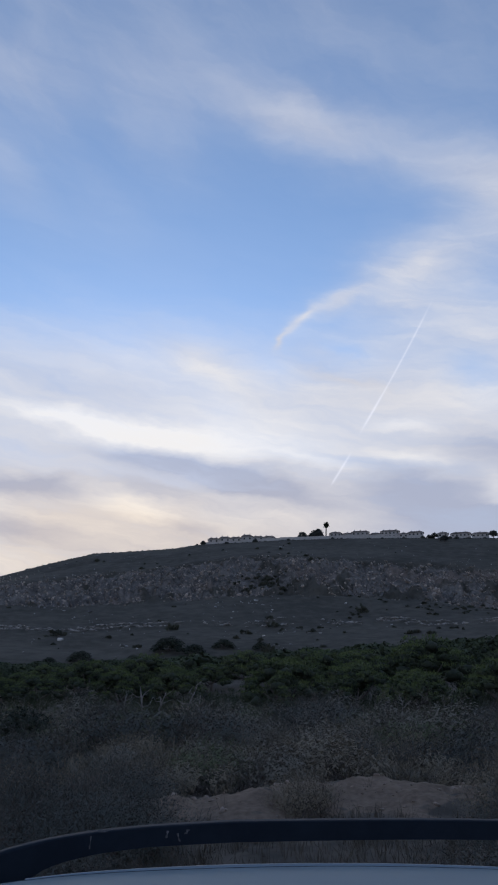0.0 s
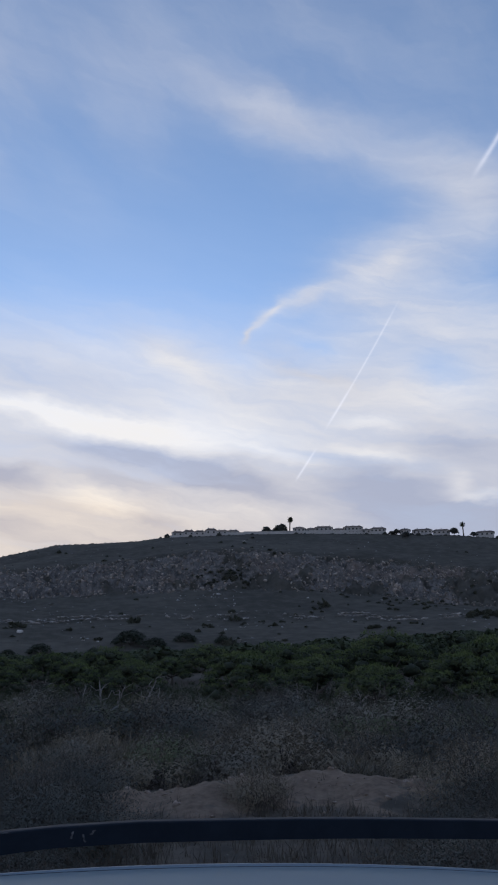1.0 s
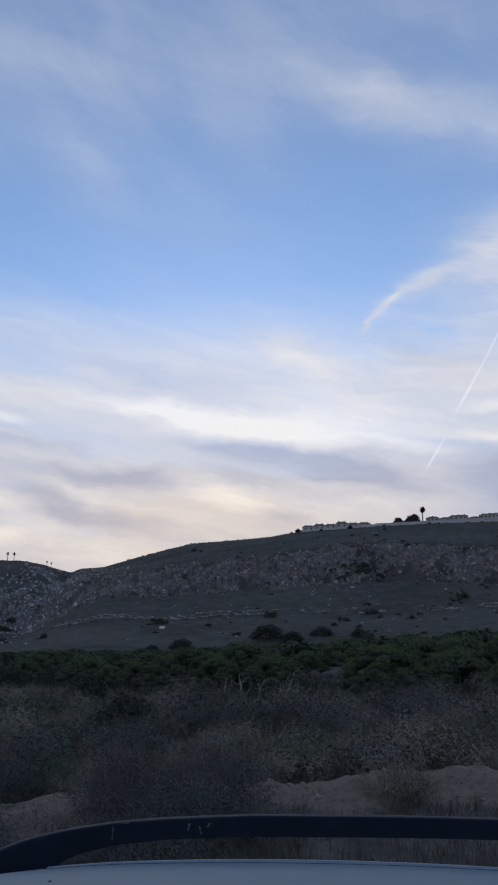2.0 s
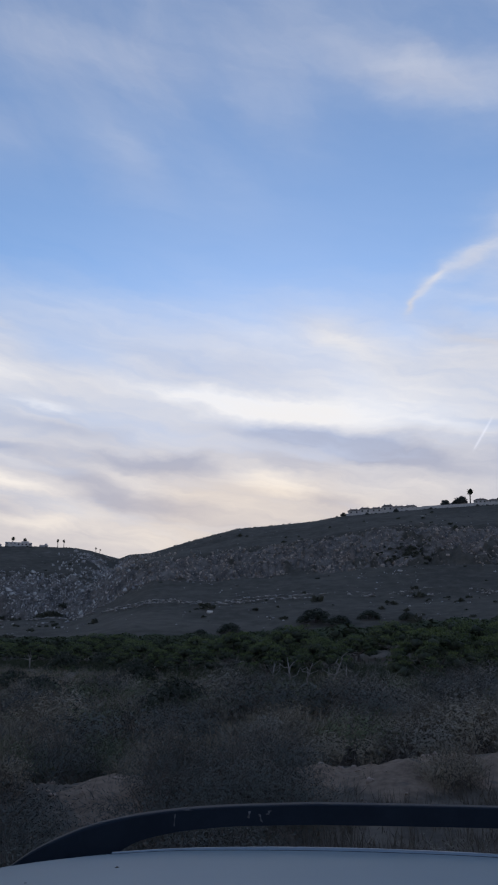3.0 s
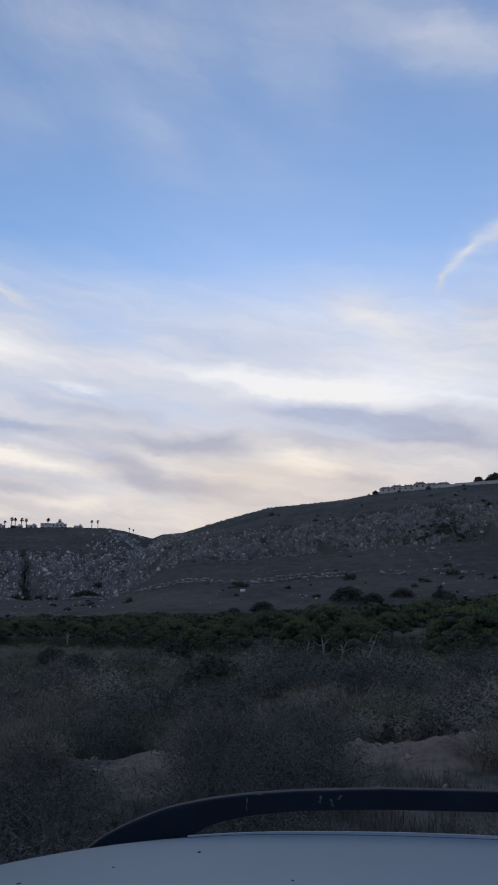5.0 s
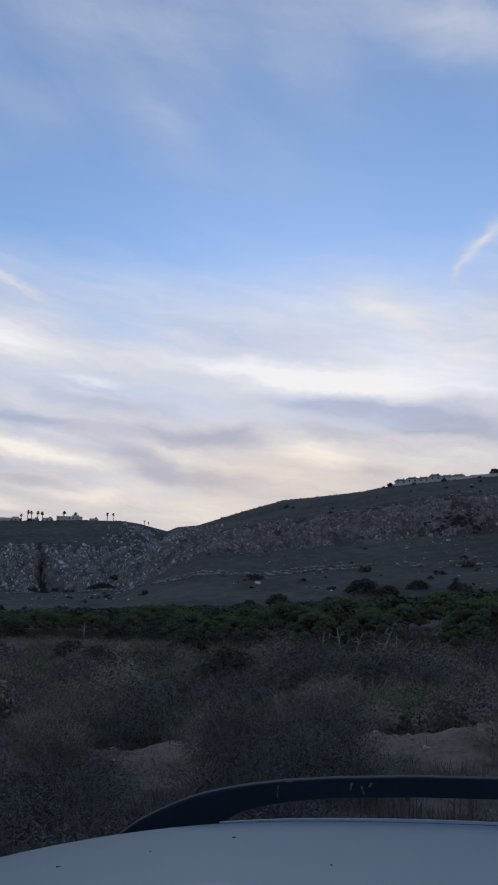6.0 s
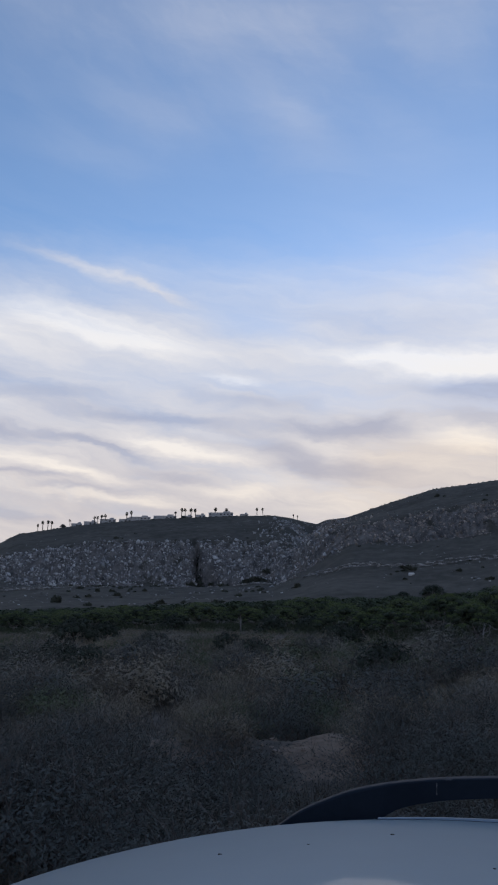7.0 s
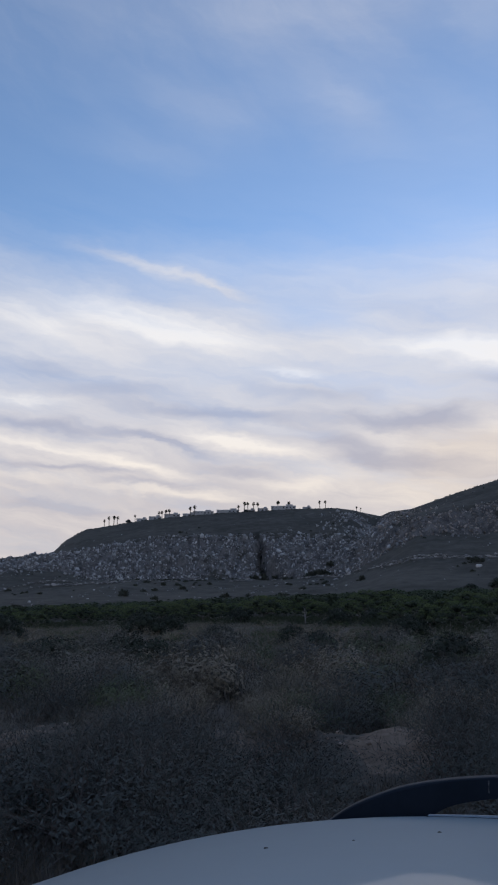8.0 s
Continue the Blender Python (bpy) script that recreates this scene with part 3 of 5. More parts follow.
def build_ground():
    nc, nr = A.shape
    verts = np.concatenate([np.stack([X, Y, Z], -1).reshape(-1, 3), [[0, 0, 0]]])
    idx = np.arange(nc * nr).reshape(nc, nr)
    nxt = np.roll(idx, -1, axis=0)
    quads = np.stack([idx[:, :-1], idx[:, 1:], nxt[:, 1:], nxt[:, :-1]], -1).reshape(-1, 4)
    tris = np.concatenate([quads[:, [0, 1, 2]], quads[:, [0, 2, 3]],
                           np.stack([np.full(nc, nc * nr), idx[:, 0], nxt[:, 0]], -1)])
    me = mesh_of("ground", verts, tris[:, ::-1].copy(), M_GROUND, True)
    rough_face = np.clip(rocky + scar, 0, 1).ravel()[np.minimum(tris[:, 0], nc * nr - 1)] < 0.3
    me.polygons.foreach_set("use_smooth", rough_face)
    for name, arr in (("rock", np.clip(rocky + scar * 0.8 + upper * 0.35, 0, 1)), ("flat", sstep(200, 90, R)), ("earth", earthy), ("road", roadway)):
        at = me.attributes.new(name, "FLOAT", "POINT")
        at.data.foreach_set("value", np.concatenate([arr.ravel(), [float(name in ("road", "flat"))]]).astype(np.float32))
    return tagged(new("ground", me), "dry scrubby ground rising to a rocky limestone hill", "ground", kind="structure")


build_ground()

# ---------------------------------------------------------------- rocks
ICO = bmesh.new()
bmesh.ops.create_icosphere(ICO, subdivisions=1, radius=1.0)
ico_v = np.array([v.co for v in ICO.verts])
ico_f = np.array([[v.index for v in f.verts] for f in ICO.faces])
ICO.free()
ICO2 = bmesh.new()
bmesh.ops.create_icosphere(ICO2, subdivisions=2, radius=1.0)
ico2_v = np.array([v.co for v in ICO2.verts])
ico2_f = np.array([[v.index for v in f.verts] for f in ICO2.faces])
ICO2.free()


def rock_shape(gen, v=ico_v, chips=5):
    """An angular block: a ball with flat cuts."""
    p = v * gen.uniform(0.85, 1.15, (len(v), 1))
    for _ in range(chips):
        n = unit(gen.normal(0, 1, 3))
        d = gen.uniform(0.40, 0.78)
        over = np.maximum(p @ n - d, 0)
        p = p - over[:, None] * n
    return p


def tumbled(gen, v):
    q, _ = np.linalg.qr(gen.normal(0, 1, (3, 3)))
    return (v * gen.uniform(0.6, 1.2, 3)) @ q.T


ROCKS = [(tumbled(rng, rock_shape(rng, ico_v, 9)), ico_f) for _ in range(24)]


def rock_field(name, label, az, r, size, material, flat=0.7, gen=rng, slab=1.0):
    n = len(az)
    p = spot(az, r)
    s = size[:, None] * gen.uniform(0.6, 1.3, (n, 3)) * np.array([1, 1, flat])
    p[:, 2] += s[:, 2] * 0.10
    turn = gen.uniform(0, 6.3, n) if slab == 1.0 else np.radians(-az) + gen.normal(0, 0.2, n)
    s[:, 0] *= slab
    v, f = scatter(ROCKS, p, s, turn, gen.integers(0, len(ROCKS), n))
    return tagged(new(name, mesh_of(name, v, f, material)), label, "rocks", kind="stuff")


def pick(weight, count, gen=rng):
    """Random grid spots, with chances by weight."""
    w = (weight * R * np.gradient(row_r)[None, :] * np.gradient(col_az)[:, None]).ravel()
    k = gen.choice(w.size, count, p=w / w.sum())
    i, j = np.unravel_index(k, weight.shape)
    return col_az[i] + gen.uniform(-0.06, 0.06, count), row_r[j] + gen.uniform(-1, 1, count)


view = (np.abs(A) < 43).astype(float)
a_, r_ = pick(np.clip(rocky, 0, 1) ** 1.3 * view * sstep(-6, -13, A) * (1 - 0.97 * np.clip(inside * cleft * 1.6, 0, 1)), 7600)
rock_field("gorge_rocks", "pale grey limestone blocks broken out of the gorge cliff", a_, r_, np.minimum(rng.gamma(1.6, 0.36, len(a_)) + 0.34, 2.5), M_LIME, 1.1)
a_, r_ = pick(np.clip(rocky, 0, 1) ** 1.3 * view * sstep(-13, -6, A) * (1 - np.exp(-((A - 13.2) / 1.7) ** 2 - ((R - 478) / 11) ** 2)), 8600)
rock_field("cliff_rocks", "brownish grey limestone blocks along the hill's rock band", a_, r_, np.minimum(rng.gamma(1.5, 0.30, len(a_)) + 0.28, 2.0), M_LIME_DULL, 1.0)
a_, r_ = pick(scar * view, 2600)
rock_field("ledge_rocks", "pale limestone ledge running along the hillside", a_, r_, rng.gamma(1.5, 0.20, len(a_)) + 0.22, M_LEDGE, 0.75, slab=1.7)
slope = sstep(280, 330, R) * sstep(crest_r - 10, crest_r - 60, R) * (1 - rocky) * view * np.where(R > top + 20, 0.35, 1.0)
a_, r_ = pick(slope * sstep(0.5, 0.7, fbm(arc / 30, R / 30, 21.0)), 900)
rock_field("slope_rocks", "loose grey stones strewn over the slope", a_, r_, rng.gamma(2.0, 0.22, len(a_)) + 0.2, M_LIME, 0.7)

boulder = tagged(new("boulder", mesh_of("boulder", rock_shape(rng, ico2_v, 9) * np.array([2.0, 1.6, 0.95]), ico2_f, M_PALE)),
                 "large pale boulder resting on the hillside below the ledge", "boulder")
boulder.matrix_world = Matrix.Translation(spot(-1.7, 352.0)) @ Matrix.Translation((0, 0, 0.35))


# ---------------------------------------------------------------- shrubs on the hill
def bush_base(gen, tufts, blades, length, width, flat=0.8, rise=0.4):
    d = unit(gen.normal(0, 1, (tufts, 3)))
    d[:, 2] = np.abs(d[:, 2])
    rad = gen.uniform(0.55, 1.0, (tufts, 1)) * (0.8 + 0.35 * np.sin(d[:, :1] * 5 + gen.uniform(0, 6)))
    c = d * rad * np.array([1, 1, flat])
    return sprays(c, d, blades, length, width, rise, 0.6, gen)


FAR_BUSH = [bush_base(rng, 26, 3, 0.55, 0.5) for _ in range(5)]
a_, r_ = pick(slope * sstep(0.52, 0.70, fbm(arc / 24, R / 30, 31.0) + 0.12 * scar), 280)
s_ = (rng.gamma(3.0, 0.30, len(a_)) + 0.3)[:, None] * rng.uniform(0.8, 1.2, (len(a_), 3))
fringe = rng.uniform(-33, 36, 560)
fringe = fringe[(fringe < -11.5) | (fringe > -4.5)]
a_ = np.concatenate([a_, fringe])
r_ = np.concatenate([r_, np.interp(fringe, col_az, far["crest"]) + rng.normal(-1, 2.5, len(fringe))])
s_ = np.concatenate([s_, rng.uniform(0.3, 0.95, (len(fringe), 1)) * np.array([1.3, 1.3, 0.8])])
for ta, tr, wa, wr, tn, ts in ((13.2, 476, 1.6, 9, 90, 1.5), (32.8, 400, 1.6, 12, 60, 1.9), (-15.2, 548, 1.9, 6, 210, 3.0), (-16.4, 560, 0.9, 5, 120, 3.6), (-17.2, 570, 0.4, 6, 60, 2.8), (-17.8, 590, 0.2, 8, 40, 1.2), (-24.0, 540, 3.0, 8, 40, 1.2), (26.5, 440, 4.0, 20, 40, 1.2)):
    a_ = np.concatenate([a_, rng.normal(ta, wa * 0.6, tn)])
    r_ = np.concatenate([r_, rng.normal(tr, wr * 0.7, tn)])
    s_ = np.concatenate([s_, ts * rng.uniform(0.5, 1.2, (tn, 1)) * np.array([1.1, 1.1, 1.05])])
v_, f_ = scatter(FAR_BUSH, spot(a_, r_, 0.1), s_, rng.uniform(0, 6.3, len(a_)), rng.integers(0, 5, len(a_)))
tagged(new("hillside_shrubs", mesh_of("hillside_shrubs", v_, f_, M_HILLSHRUB)), "dark low shrubs dotted over the hillside", "shrubs", kind="stuff")


# ---------------------------------------------------------------- pines
HEARTS = []


def crown_points(gen, wide, tall, clumps, per, umbrella=True):
    """Leaf centres over a wide crown: many small domes upon one broad dome, flat-topped or round."""
    pts, outs = [], []
    HEARTS.clear()
    for k in range(clumps):
        a = 2.4 * k + gen.uniform(-0.5, 0.5)
        q = math.sqrt((k + 0.5) / clumps)
        level = 0.90 - 0.52 * q ** 2.5 if umbrella else 0.84 - 0.56 * q ** 2.4
        c = np.array([math.cos(a) * q * wide * 0.43, math.sin(a) * q * wide * 0.43, tall * (level + gen.uniform(-0.05, 0.05))])
        rad = gen.uniform(0.50, 0.85) * wide / math.sqrt(clumps)
        HEARTS.append((c - np.array([0, 0, rad * 0.12]), rad * 0.62))
        d = unit(gen.normal(0, 1, (per, 3)))
        d[:, 2] = np.where(d[:, 2] < -0.45, -d[:, 2], d[:, 2])
        ragged = gen.uniform(0.90, 1.06, (per, 1)) + 0.08 * np.sin(7 * d[:, :1] + 5 * d[:, 1:2] + k)
        pts.append(c + d * rad * ragged * np.array([1, 1, 0.62 if umbrella else 0.9]))
        outs.append(d * np.array([0.8, 0.8, 1.1]))
    return np.concatenate(pts), np.concatenate(outs)


def merged(*pairs):
    off, vs, fs = 0, [], []
    for v, f in pairs:
        vs.append(v)
        fs.append(f + off)
        off += len(v)
    return np.concatenate(vs), np.concatenate(fs)


def pine_tree(gen, wide, tall):
    tree = new("pine_tree")
    bm = bmesh.new()
    lean = gen.uniform(-0.5, 0.5, 2)
    fork = np.array([lean[0] * 0.5, lean[1] * 0.5, tall * 0.34])
    tube(bm, [(0, 0, -0.3), (lean[0] * 0.2, lean[1] * 0.2, tall * 0.15), fork], [0.17, 0.14, 0.12])
    for k in range(5):
        a = k * 1.26 + gen.uniform(-0.4, 0.4)
        tip = np.array([math.cos(a) * wide * 0.30, math.sin(a) * wide * 0.30, tall * gen.uniform(0.55, 0.72)])
        midp = fork * 0.55 + tip * 0.45 + np.array([0, 0, -0.25])
        tube(bm, [tuple(fork), tuple(midp), tuple(tip)], [0.09, 0.06, 0.025], 5)
    part("trunk", mesh_bm("trunk", bm, M_BARK, True), tree, "thin grey forked trunk")
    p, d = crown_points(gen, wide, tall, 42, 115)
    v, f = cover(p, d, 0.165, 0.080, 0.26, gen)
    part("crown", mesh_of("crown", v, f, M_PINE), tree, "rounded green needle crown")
    # upward-facing points get lighter sprays, standing in for a lit rim
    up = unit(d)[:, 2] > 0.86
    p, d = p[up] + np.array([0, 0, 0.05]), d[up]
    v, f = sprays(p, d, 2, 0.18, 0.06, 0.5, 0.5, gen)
    part("young_growth", mesh_of("young_growth", v, f, M_LIT_TOPS), tree, "lighter needle sprays painted as light on the crown tops")
    # solid dark lumps behind the needles, painted as the crown's inner shade
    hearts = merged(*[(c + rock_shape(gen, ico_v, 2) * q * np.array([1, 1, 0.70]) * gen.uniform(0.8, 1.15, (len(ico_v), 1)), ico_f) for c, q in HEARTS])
    part("inner_crown", mesh_of("inner_crown", *hearts, M_CORE_SHADE), tree, "dark lumps inside the crown, shade painted in")
    return tagged(tree, "low umbrella-shaped green pine standing in coastal woodland", "pine tree", "pines below the hill")


def dead_tree(gen, tall):
    tree = new("dead_tree")
    bm = bmesh.new()
    top_ = np.array([gen.uniform(-0.5, 0.5), gen.uniform(-0.3, 0.3), tall])
    mid_ = top_ * 0.5 + np.array([gen.uniform(-0.3, 0.3), 0, 0])
    tube(bm, [(0, 0, -0.3), tuple(mid_), tuple(top_)], [0.045 * tall, 0.032 * tall, 0.015], 6)
    part("trunk", mesh_bm("trunk", bm, M_DEADWOOD, True), tree)
    for k in range(5):
        bm = bmesh.new()
        t = gen.uniform(0.35, 0.9)
        s = mid_ * min(1, 2 * t) if t < 0.5 else mid_ + (top_ - mid_) * (2 * t - 1)
        a = gen.uniform(0, 6.3)
        e = s + np.array([math.cos(a), math.sin(a), gen.uniform(0.3, 1.1)]) * gen.uniform(0.25, 0.42) * tall
        m = (s + e) / 2 + gen.normal(0, 0.15, 3)
        tube(bm, [tuple(s), tuple(m), tuple(e)], [0.019 * tall, 0.012 * tall, 0.008], 5)
        part("branch", mesh_bm("branch", bm, M_DEADWOOD, True), tree)
    return tagged(tree, "dead bleached tree with bare crooked branches", "dead tree", "dead trees in the wood")


wood_front = lambda a: np.interp(a, [-44, -30, -12, -2, 8, 20, 44], [112, 104, 84, 58, 43, 41, 40])
grow = np.random.default_rng(21)
kinds = [pine_tree(grow, w, h) for w, h in ((6.0, 4.4), (5.2, 3.6), (6.8, 4.6), (4.6, 3.9), (7.4, 4.3))]
TREE_LINE = [(-44, 1.1), (-37, 1.2), (-20, 1.75), (-8, 2.15), (0, 2.2), (10, 2.8), (18, 3.1), (33, 4.0), (44, 4.0)]


def height_limit(a, r):
    """Tallest a tree may stand there and stay below the wood's level top line."""
    return r * np.tan(np.radians(along(TREE_LINE, a))) + EYE_Z - ground_at(a, r)


near_spots = []
tries = 0
while len(near_spots) < 118 and tries < 20000:
    tries += 1
    a = grow.uniform(-43, 43)
    r = wood_front(a) + 48 * grow.uniform(0, 1) ** 1.3
    x, y = r * math.sin(radians(a)), r * math.cos(radians(a))
    if all((x - p[0]) ** 2 + (y - p[1]) ** 2 > 14 for p in near_spots):
        near_spots.append((x, y, a, r))
for k, (x, y, a, r) in enumerate(near_spots):
    s = min(grow.uniform(0.62, 1.25), float(height_limit(a, r)) / 4.5 * grow.uniform(0.75, 1.06))
    m = Matrix.Translation((x, y, float(ground_at(a, r)) - 0.15)) @ Matrix.Rotation(grow.uniform(0, 6.3), 4, "Z")
    src = kinds[k % 5]
    if k < 5:
        src.matrix_world = m
        src.scale = (s, s, s)
    else:
        t = copy_thing(src, m)
        t.scale = (s * 1.15, s * 1.15, s)

FAR_PINE, FAR_HEART = [], []
for _ in range(6):
    p, d = crown_points(grow, 6.0, 4.4, 12, 32)
    FAR_PINE.append(cover(p, d, 0.56, 0.36, 0.3, grow))
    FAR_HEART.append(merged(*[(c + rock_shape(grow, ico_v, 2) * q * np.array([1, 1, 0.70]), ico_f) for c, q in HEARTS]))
n_ = 1050
a_ = grow.uniform(-44, 44, n_)
r_ = wood_front(a_) + 42 + (262 - wood_front(a_) - 42) * grow.uniform(0, 1, n_) ** 0.8
thin = grow.uniform(0, 1, n_) < np.where(r_ > 225, 0.45, 1.0)
a_, r_ = a_[thin], r_[thin]
s_ = grow.uniform(0.65, 1.15, (len(a_), 1)) * grow.uniform(0.9, 1.1, (len(a_), 3))
s_[:, 2] = np.clip(np.minimum(s_[:, 2], height_limit(a_, r_) / 4.5 * grow.uniform(0.8, 1.1, len(a_))), 0.35, 2)
turn_, kind_ = grow.uniform(0, 6.3, len(a_)), grow.integers(0, 6, len(a_))
# dark cores added so gaps in the far crowns look shaded
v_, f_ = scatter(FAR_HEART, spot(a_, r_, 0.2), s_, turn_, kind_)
tagged(new("far_pine_shade", mesh_of("far_pine_shade", v_, f_, M_CORE_SHADE)), "dark lumps inside the far pine crowns, shade painted in", "wood", kind="stuff")
v_, f_ = scatter(FAR_PINE, spot(a_, r_, 0.2), s_, turn_, kind_)
tagged(new("far_pine_wood", mesh_of("far_pine_wood", v_, f_, M_PINE_FAR)), "dense green pine wood at the foot of the hill", "wood", kind="stuff")

for a, dr, h in ((-14.5, 0, 2.2), (-11.8, -1, 1.9), (1.6, 1, 2.2), (2.9, -2, 1.5), (4.4, -3, 1.9), (5.8, -4, 1.7), (7.4, -4, 2.0), (8.8, -3, 1.6), (11.5, -3, 1.1), (18.6, 0, 1.7), (23.5, -2, 1.3)):
    r = float(wood_front(a)) + dr
    dead_tree(grow, h).matrix_world = Matrix.Translation(spot(a, r)) @ Matrix.Rotation(grow.uniform(0, 6.3), 4, "Z")


# ---------------------------------------------------------------- scrub between the road and the wood
def twig_shrub(gen, name, material, wide, tall, stems, label, leaves=150, leaf=0.064):
    """A dry shrub: fine stems fanning up from the ground, with sprays at their ends."""
    root = gen.normal(0, wide * 0.14, (stems, 3)) * np.array([1, 1, 0])
    a, lean = gen.uniform(0, 6.3, stems), gen.uniform(0, 1, stems) ** 0.7
    tip = np.stack([np.cos(a) * lean * wide * 0.5, np.sin(a) * lean * wide * 0.5, tall * (1 - 0.45 * lean ** 2) * gen.uniform(0.6, 1.0, stems)], -1)
    side = unit(np.cross(tip - root, gen.normal(0, 1, (stems, 3)))) * 0.006
    v1 = np.stack([root - side, root + side, tip], 1).reshape(-1, 3)
    f1 = np.arange(len(v1)).reshape(-1, 3)
    t = gen.uniform(0.45, 1.0, (stems * 2, 1))
    c = np.repeat(root, 2, 0) * (1 - t) + np.repeat(tip, 2, 0) * t
    v2, f2 = sprays(c, unit(np.repeat(tip - root, 2, 0)), 3, 0.06 * tall + 0.03, 0.007, 0.3, 0.9, gen)
    k = 16
    ca = gen.uniform(0, 6.3, k)
    q = np.sqrt(gen.uniform(0, 1, k)) * wide * 0.36
    cen = np.stack([np.cos(ca) * q, np.sin(ca) * q, tall * (0.55 - 0.85 * (q / wide)) * gen.uniform(0.7, 1.15, k)], -1)
    size = gen.uniform(0.11, 0.19, k) * wide
    shrub = new(name)
    pts, outs = [], []
    for c, r in zip(cen, size):
        d = unit(gen.normal(0, 1, (leaves, 3)))
        pts.append(c + d * r * gen.uniform(0.35, 1.22, (leaves, 1)))
        outs.append(d + unit(c) * 1.1 + np.array([0, 0, 0.3]))
    cloak = cover(np.concatenate(pts), np.concatenate(outs), leaf, leaf * 0.40, 0.20, gen)
    part("foliage", mesh_of("foliage", *merged((v2, f2), cloak), material), shrub)
    part("stem", mesh_of("stem", v1, f1, M_BARK), shrub)
    return tagged(shrub, label, "shrub", "scrub along the verge")


bush_gen = np.random.default_rng(5)
shrubs = [
    twig_shrub(bush_gen, "dry_shrub", M_DRY, 2.0, 0.95, 170, "dry brown twiggy shrub growing on the verge"),
    twig_shrub(bush_gen, "dry_shrub", M_DRY, 1.7, 0.75, 150, "dry brown twiggy shrub growing on the verge"),
    twig_shrub(bush_gen, "grey_shrub", M_GREY, 2.2, 1.10, 200, "grey-brown bushy shrub growing on the verge"),
    twig_shrub(bush_gen, "grey_shrub", M_GREY, 1.8, 0.85, 170, "grey-brown bushy shrub growing on the verge"),
    twig_shrub(bush_gen, "green_shrub", M_GREEN, 1.9, 0.85, 180, "dull green bushy shrub growing on the verge"),
    twig_shrub(bush_gen, "dark_shrub", M_DARKBUSH, 2.3, 1.10, 220, "dark blackish shrub crowding the verge"),
]
fine_shrubs = [
    twig_shrub(bush_gen, "dark_shrub", M_DARKBUSH, 2.2, 1.15, 260, "dark blackish shrub crowding the verge", 430, 0.036),
    twig_shrub(bush_gen, "grey_shrub", M_GREY, 2.0, 0.95, 260, "grey-brown bushy shrub growing on the verge", 400, 0.036),
    twig_shrub(bush_gen, "dry_shrub", M_DRY, 1.9, 0.90, 240, "dry brown twiggy shrub growing on the verge", 400, 0.036),
    twig_shrub(bush_gen, "green_shrub", M_GREEN, 1.9, 0.85, 240, "dull green bushy shrub growing on the verge", 400, 0.036),
]
fine_placed = set()


def set_fine(k, m, scale):
    """A shrub of the finely leaved kinds: the first at its own place, then copies."""
    if k in fine_placed:
        copy_thing(fine_shrubs[k], m).scale = scale
    else:
        fine_placed.add(k)
        fine_shrubs[k].matrix_world = m


placed = 0
tries = 0
while placed < 210 and tries < 9000:
    tries += 1
    a = bush_gen.uniform(-44, 42)
    r = 9.0 + 23 * bush_gen.uniform(0, 1) ** 1.1
    x, y = r * math.sin(radians(a)), r * math.cos(radians(a))
    if y < 4.6 or (placed < 6 and r < 18):
        continue
    on_bank = float(np.interp(a, col_az, bank_mask)) > 0.5 and r - float(np.interp(a, col_az, bank_r[:, 0])) < 1.7
    if on_bank and bush_gen.uniform() < 0.97:
        continue
    k = int(bush_gen.choice(6, p=(0.24, 0.18, 0.22, 0.16, 0.08, 0.12) if r > 11.5 else (0.07, 0.07, 0.20, 0.12, 0.08, 0.46)))
    s = bush_gen.uniform(0.7, 1.25) * (0.8 if r < 11 else 1.0)
    m = Matrix.Translation((x, y, float(ground_at(a, r)) - 0.03)) @ Matrix.Rotation(bush_gen.uniform(0, 6.3), 4, "Z")
    if placed < 6:
        shrubs[placed].matrix_world = m
    elif r < 15:
        set_fine((2, 2, 1, 1, 3, 0)[k], m, (s, s, s * bush_gen.uniform(0.85, 1.15)))
    else:
        copy_thing(shrubs[k], m).scale = (s, s, s * bush_gen.uniform(0.85, 1.15))
    placed += 1

for _ in range(70):
    a = bush_gen.uniform(-46, 42)
    r = bush_gen.uniform(5.6, 9.6)
    if r * math.cos(radians(a)) < 4.3 or (float(np.interp(a, col_az, bank_mask)) > 0.5 and bush_gen.uniform() < 0.95):
        continue
    s = bush_gen.uniform(0.55, 0.95)
    m = Matrix.Translation(spot(a, r)) @ Matrix.Rotation(bush_gen.uniform(0, 6.3), 4, "Z")
    k = 0 if bush_gen.uniform() < 0.75 else 1
    set_fine(k, m, (s * 1.15, s * 1.15, s * 0.9))

for a, r, s in ((-34.5, 8.6, 1.25), (-30.5, 7.4, 1.35), (-26.5, 7.0, 1.3), (-22.3, 7.8, 1.1), (-28.0, 9.4, 1.1)):
    copy_thing(fine_shrubs[0], Matrix.Translation(spot(a, r, 0.05)) @ Matrix.Rotation(a, 4, "Z")).scale = (s, s, s * 0.72)

for _ in range(80):
    a = bush_gen.uniform(-44, 42)
    r = bush_gen.uniform(15, 44)
    k = int(bush_gen.choice(6, p=(0.10, 0.0, 0.22, 0.0, 0.22, 0.46)))
    s = bush_gen.uniform(1.0, 1.5) * (0.8 + r / 55)
    m = Matrix.Translation(spot(a, r, 0.05)) @ Matrix.Rotation(bush_gen.uniform(0, 6.3), 4, "Z")
    copy_thing(shrubs[k], m).scale = (s * 1.1, s * 1.1, s * 0.95)


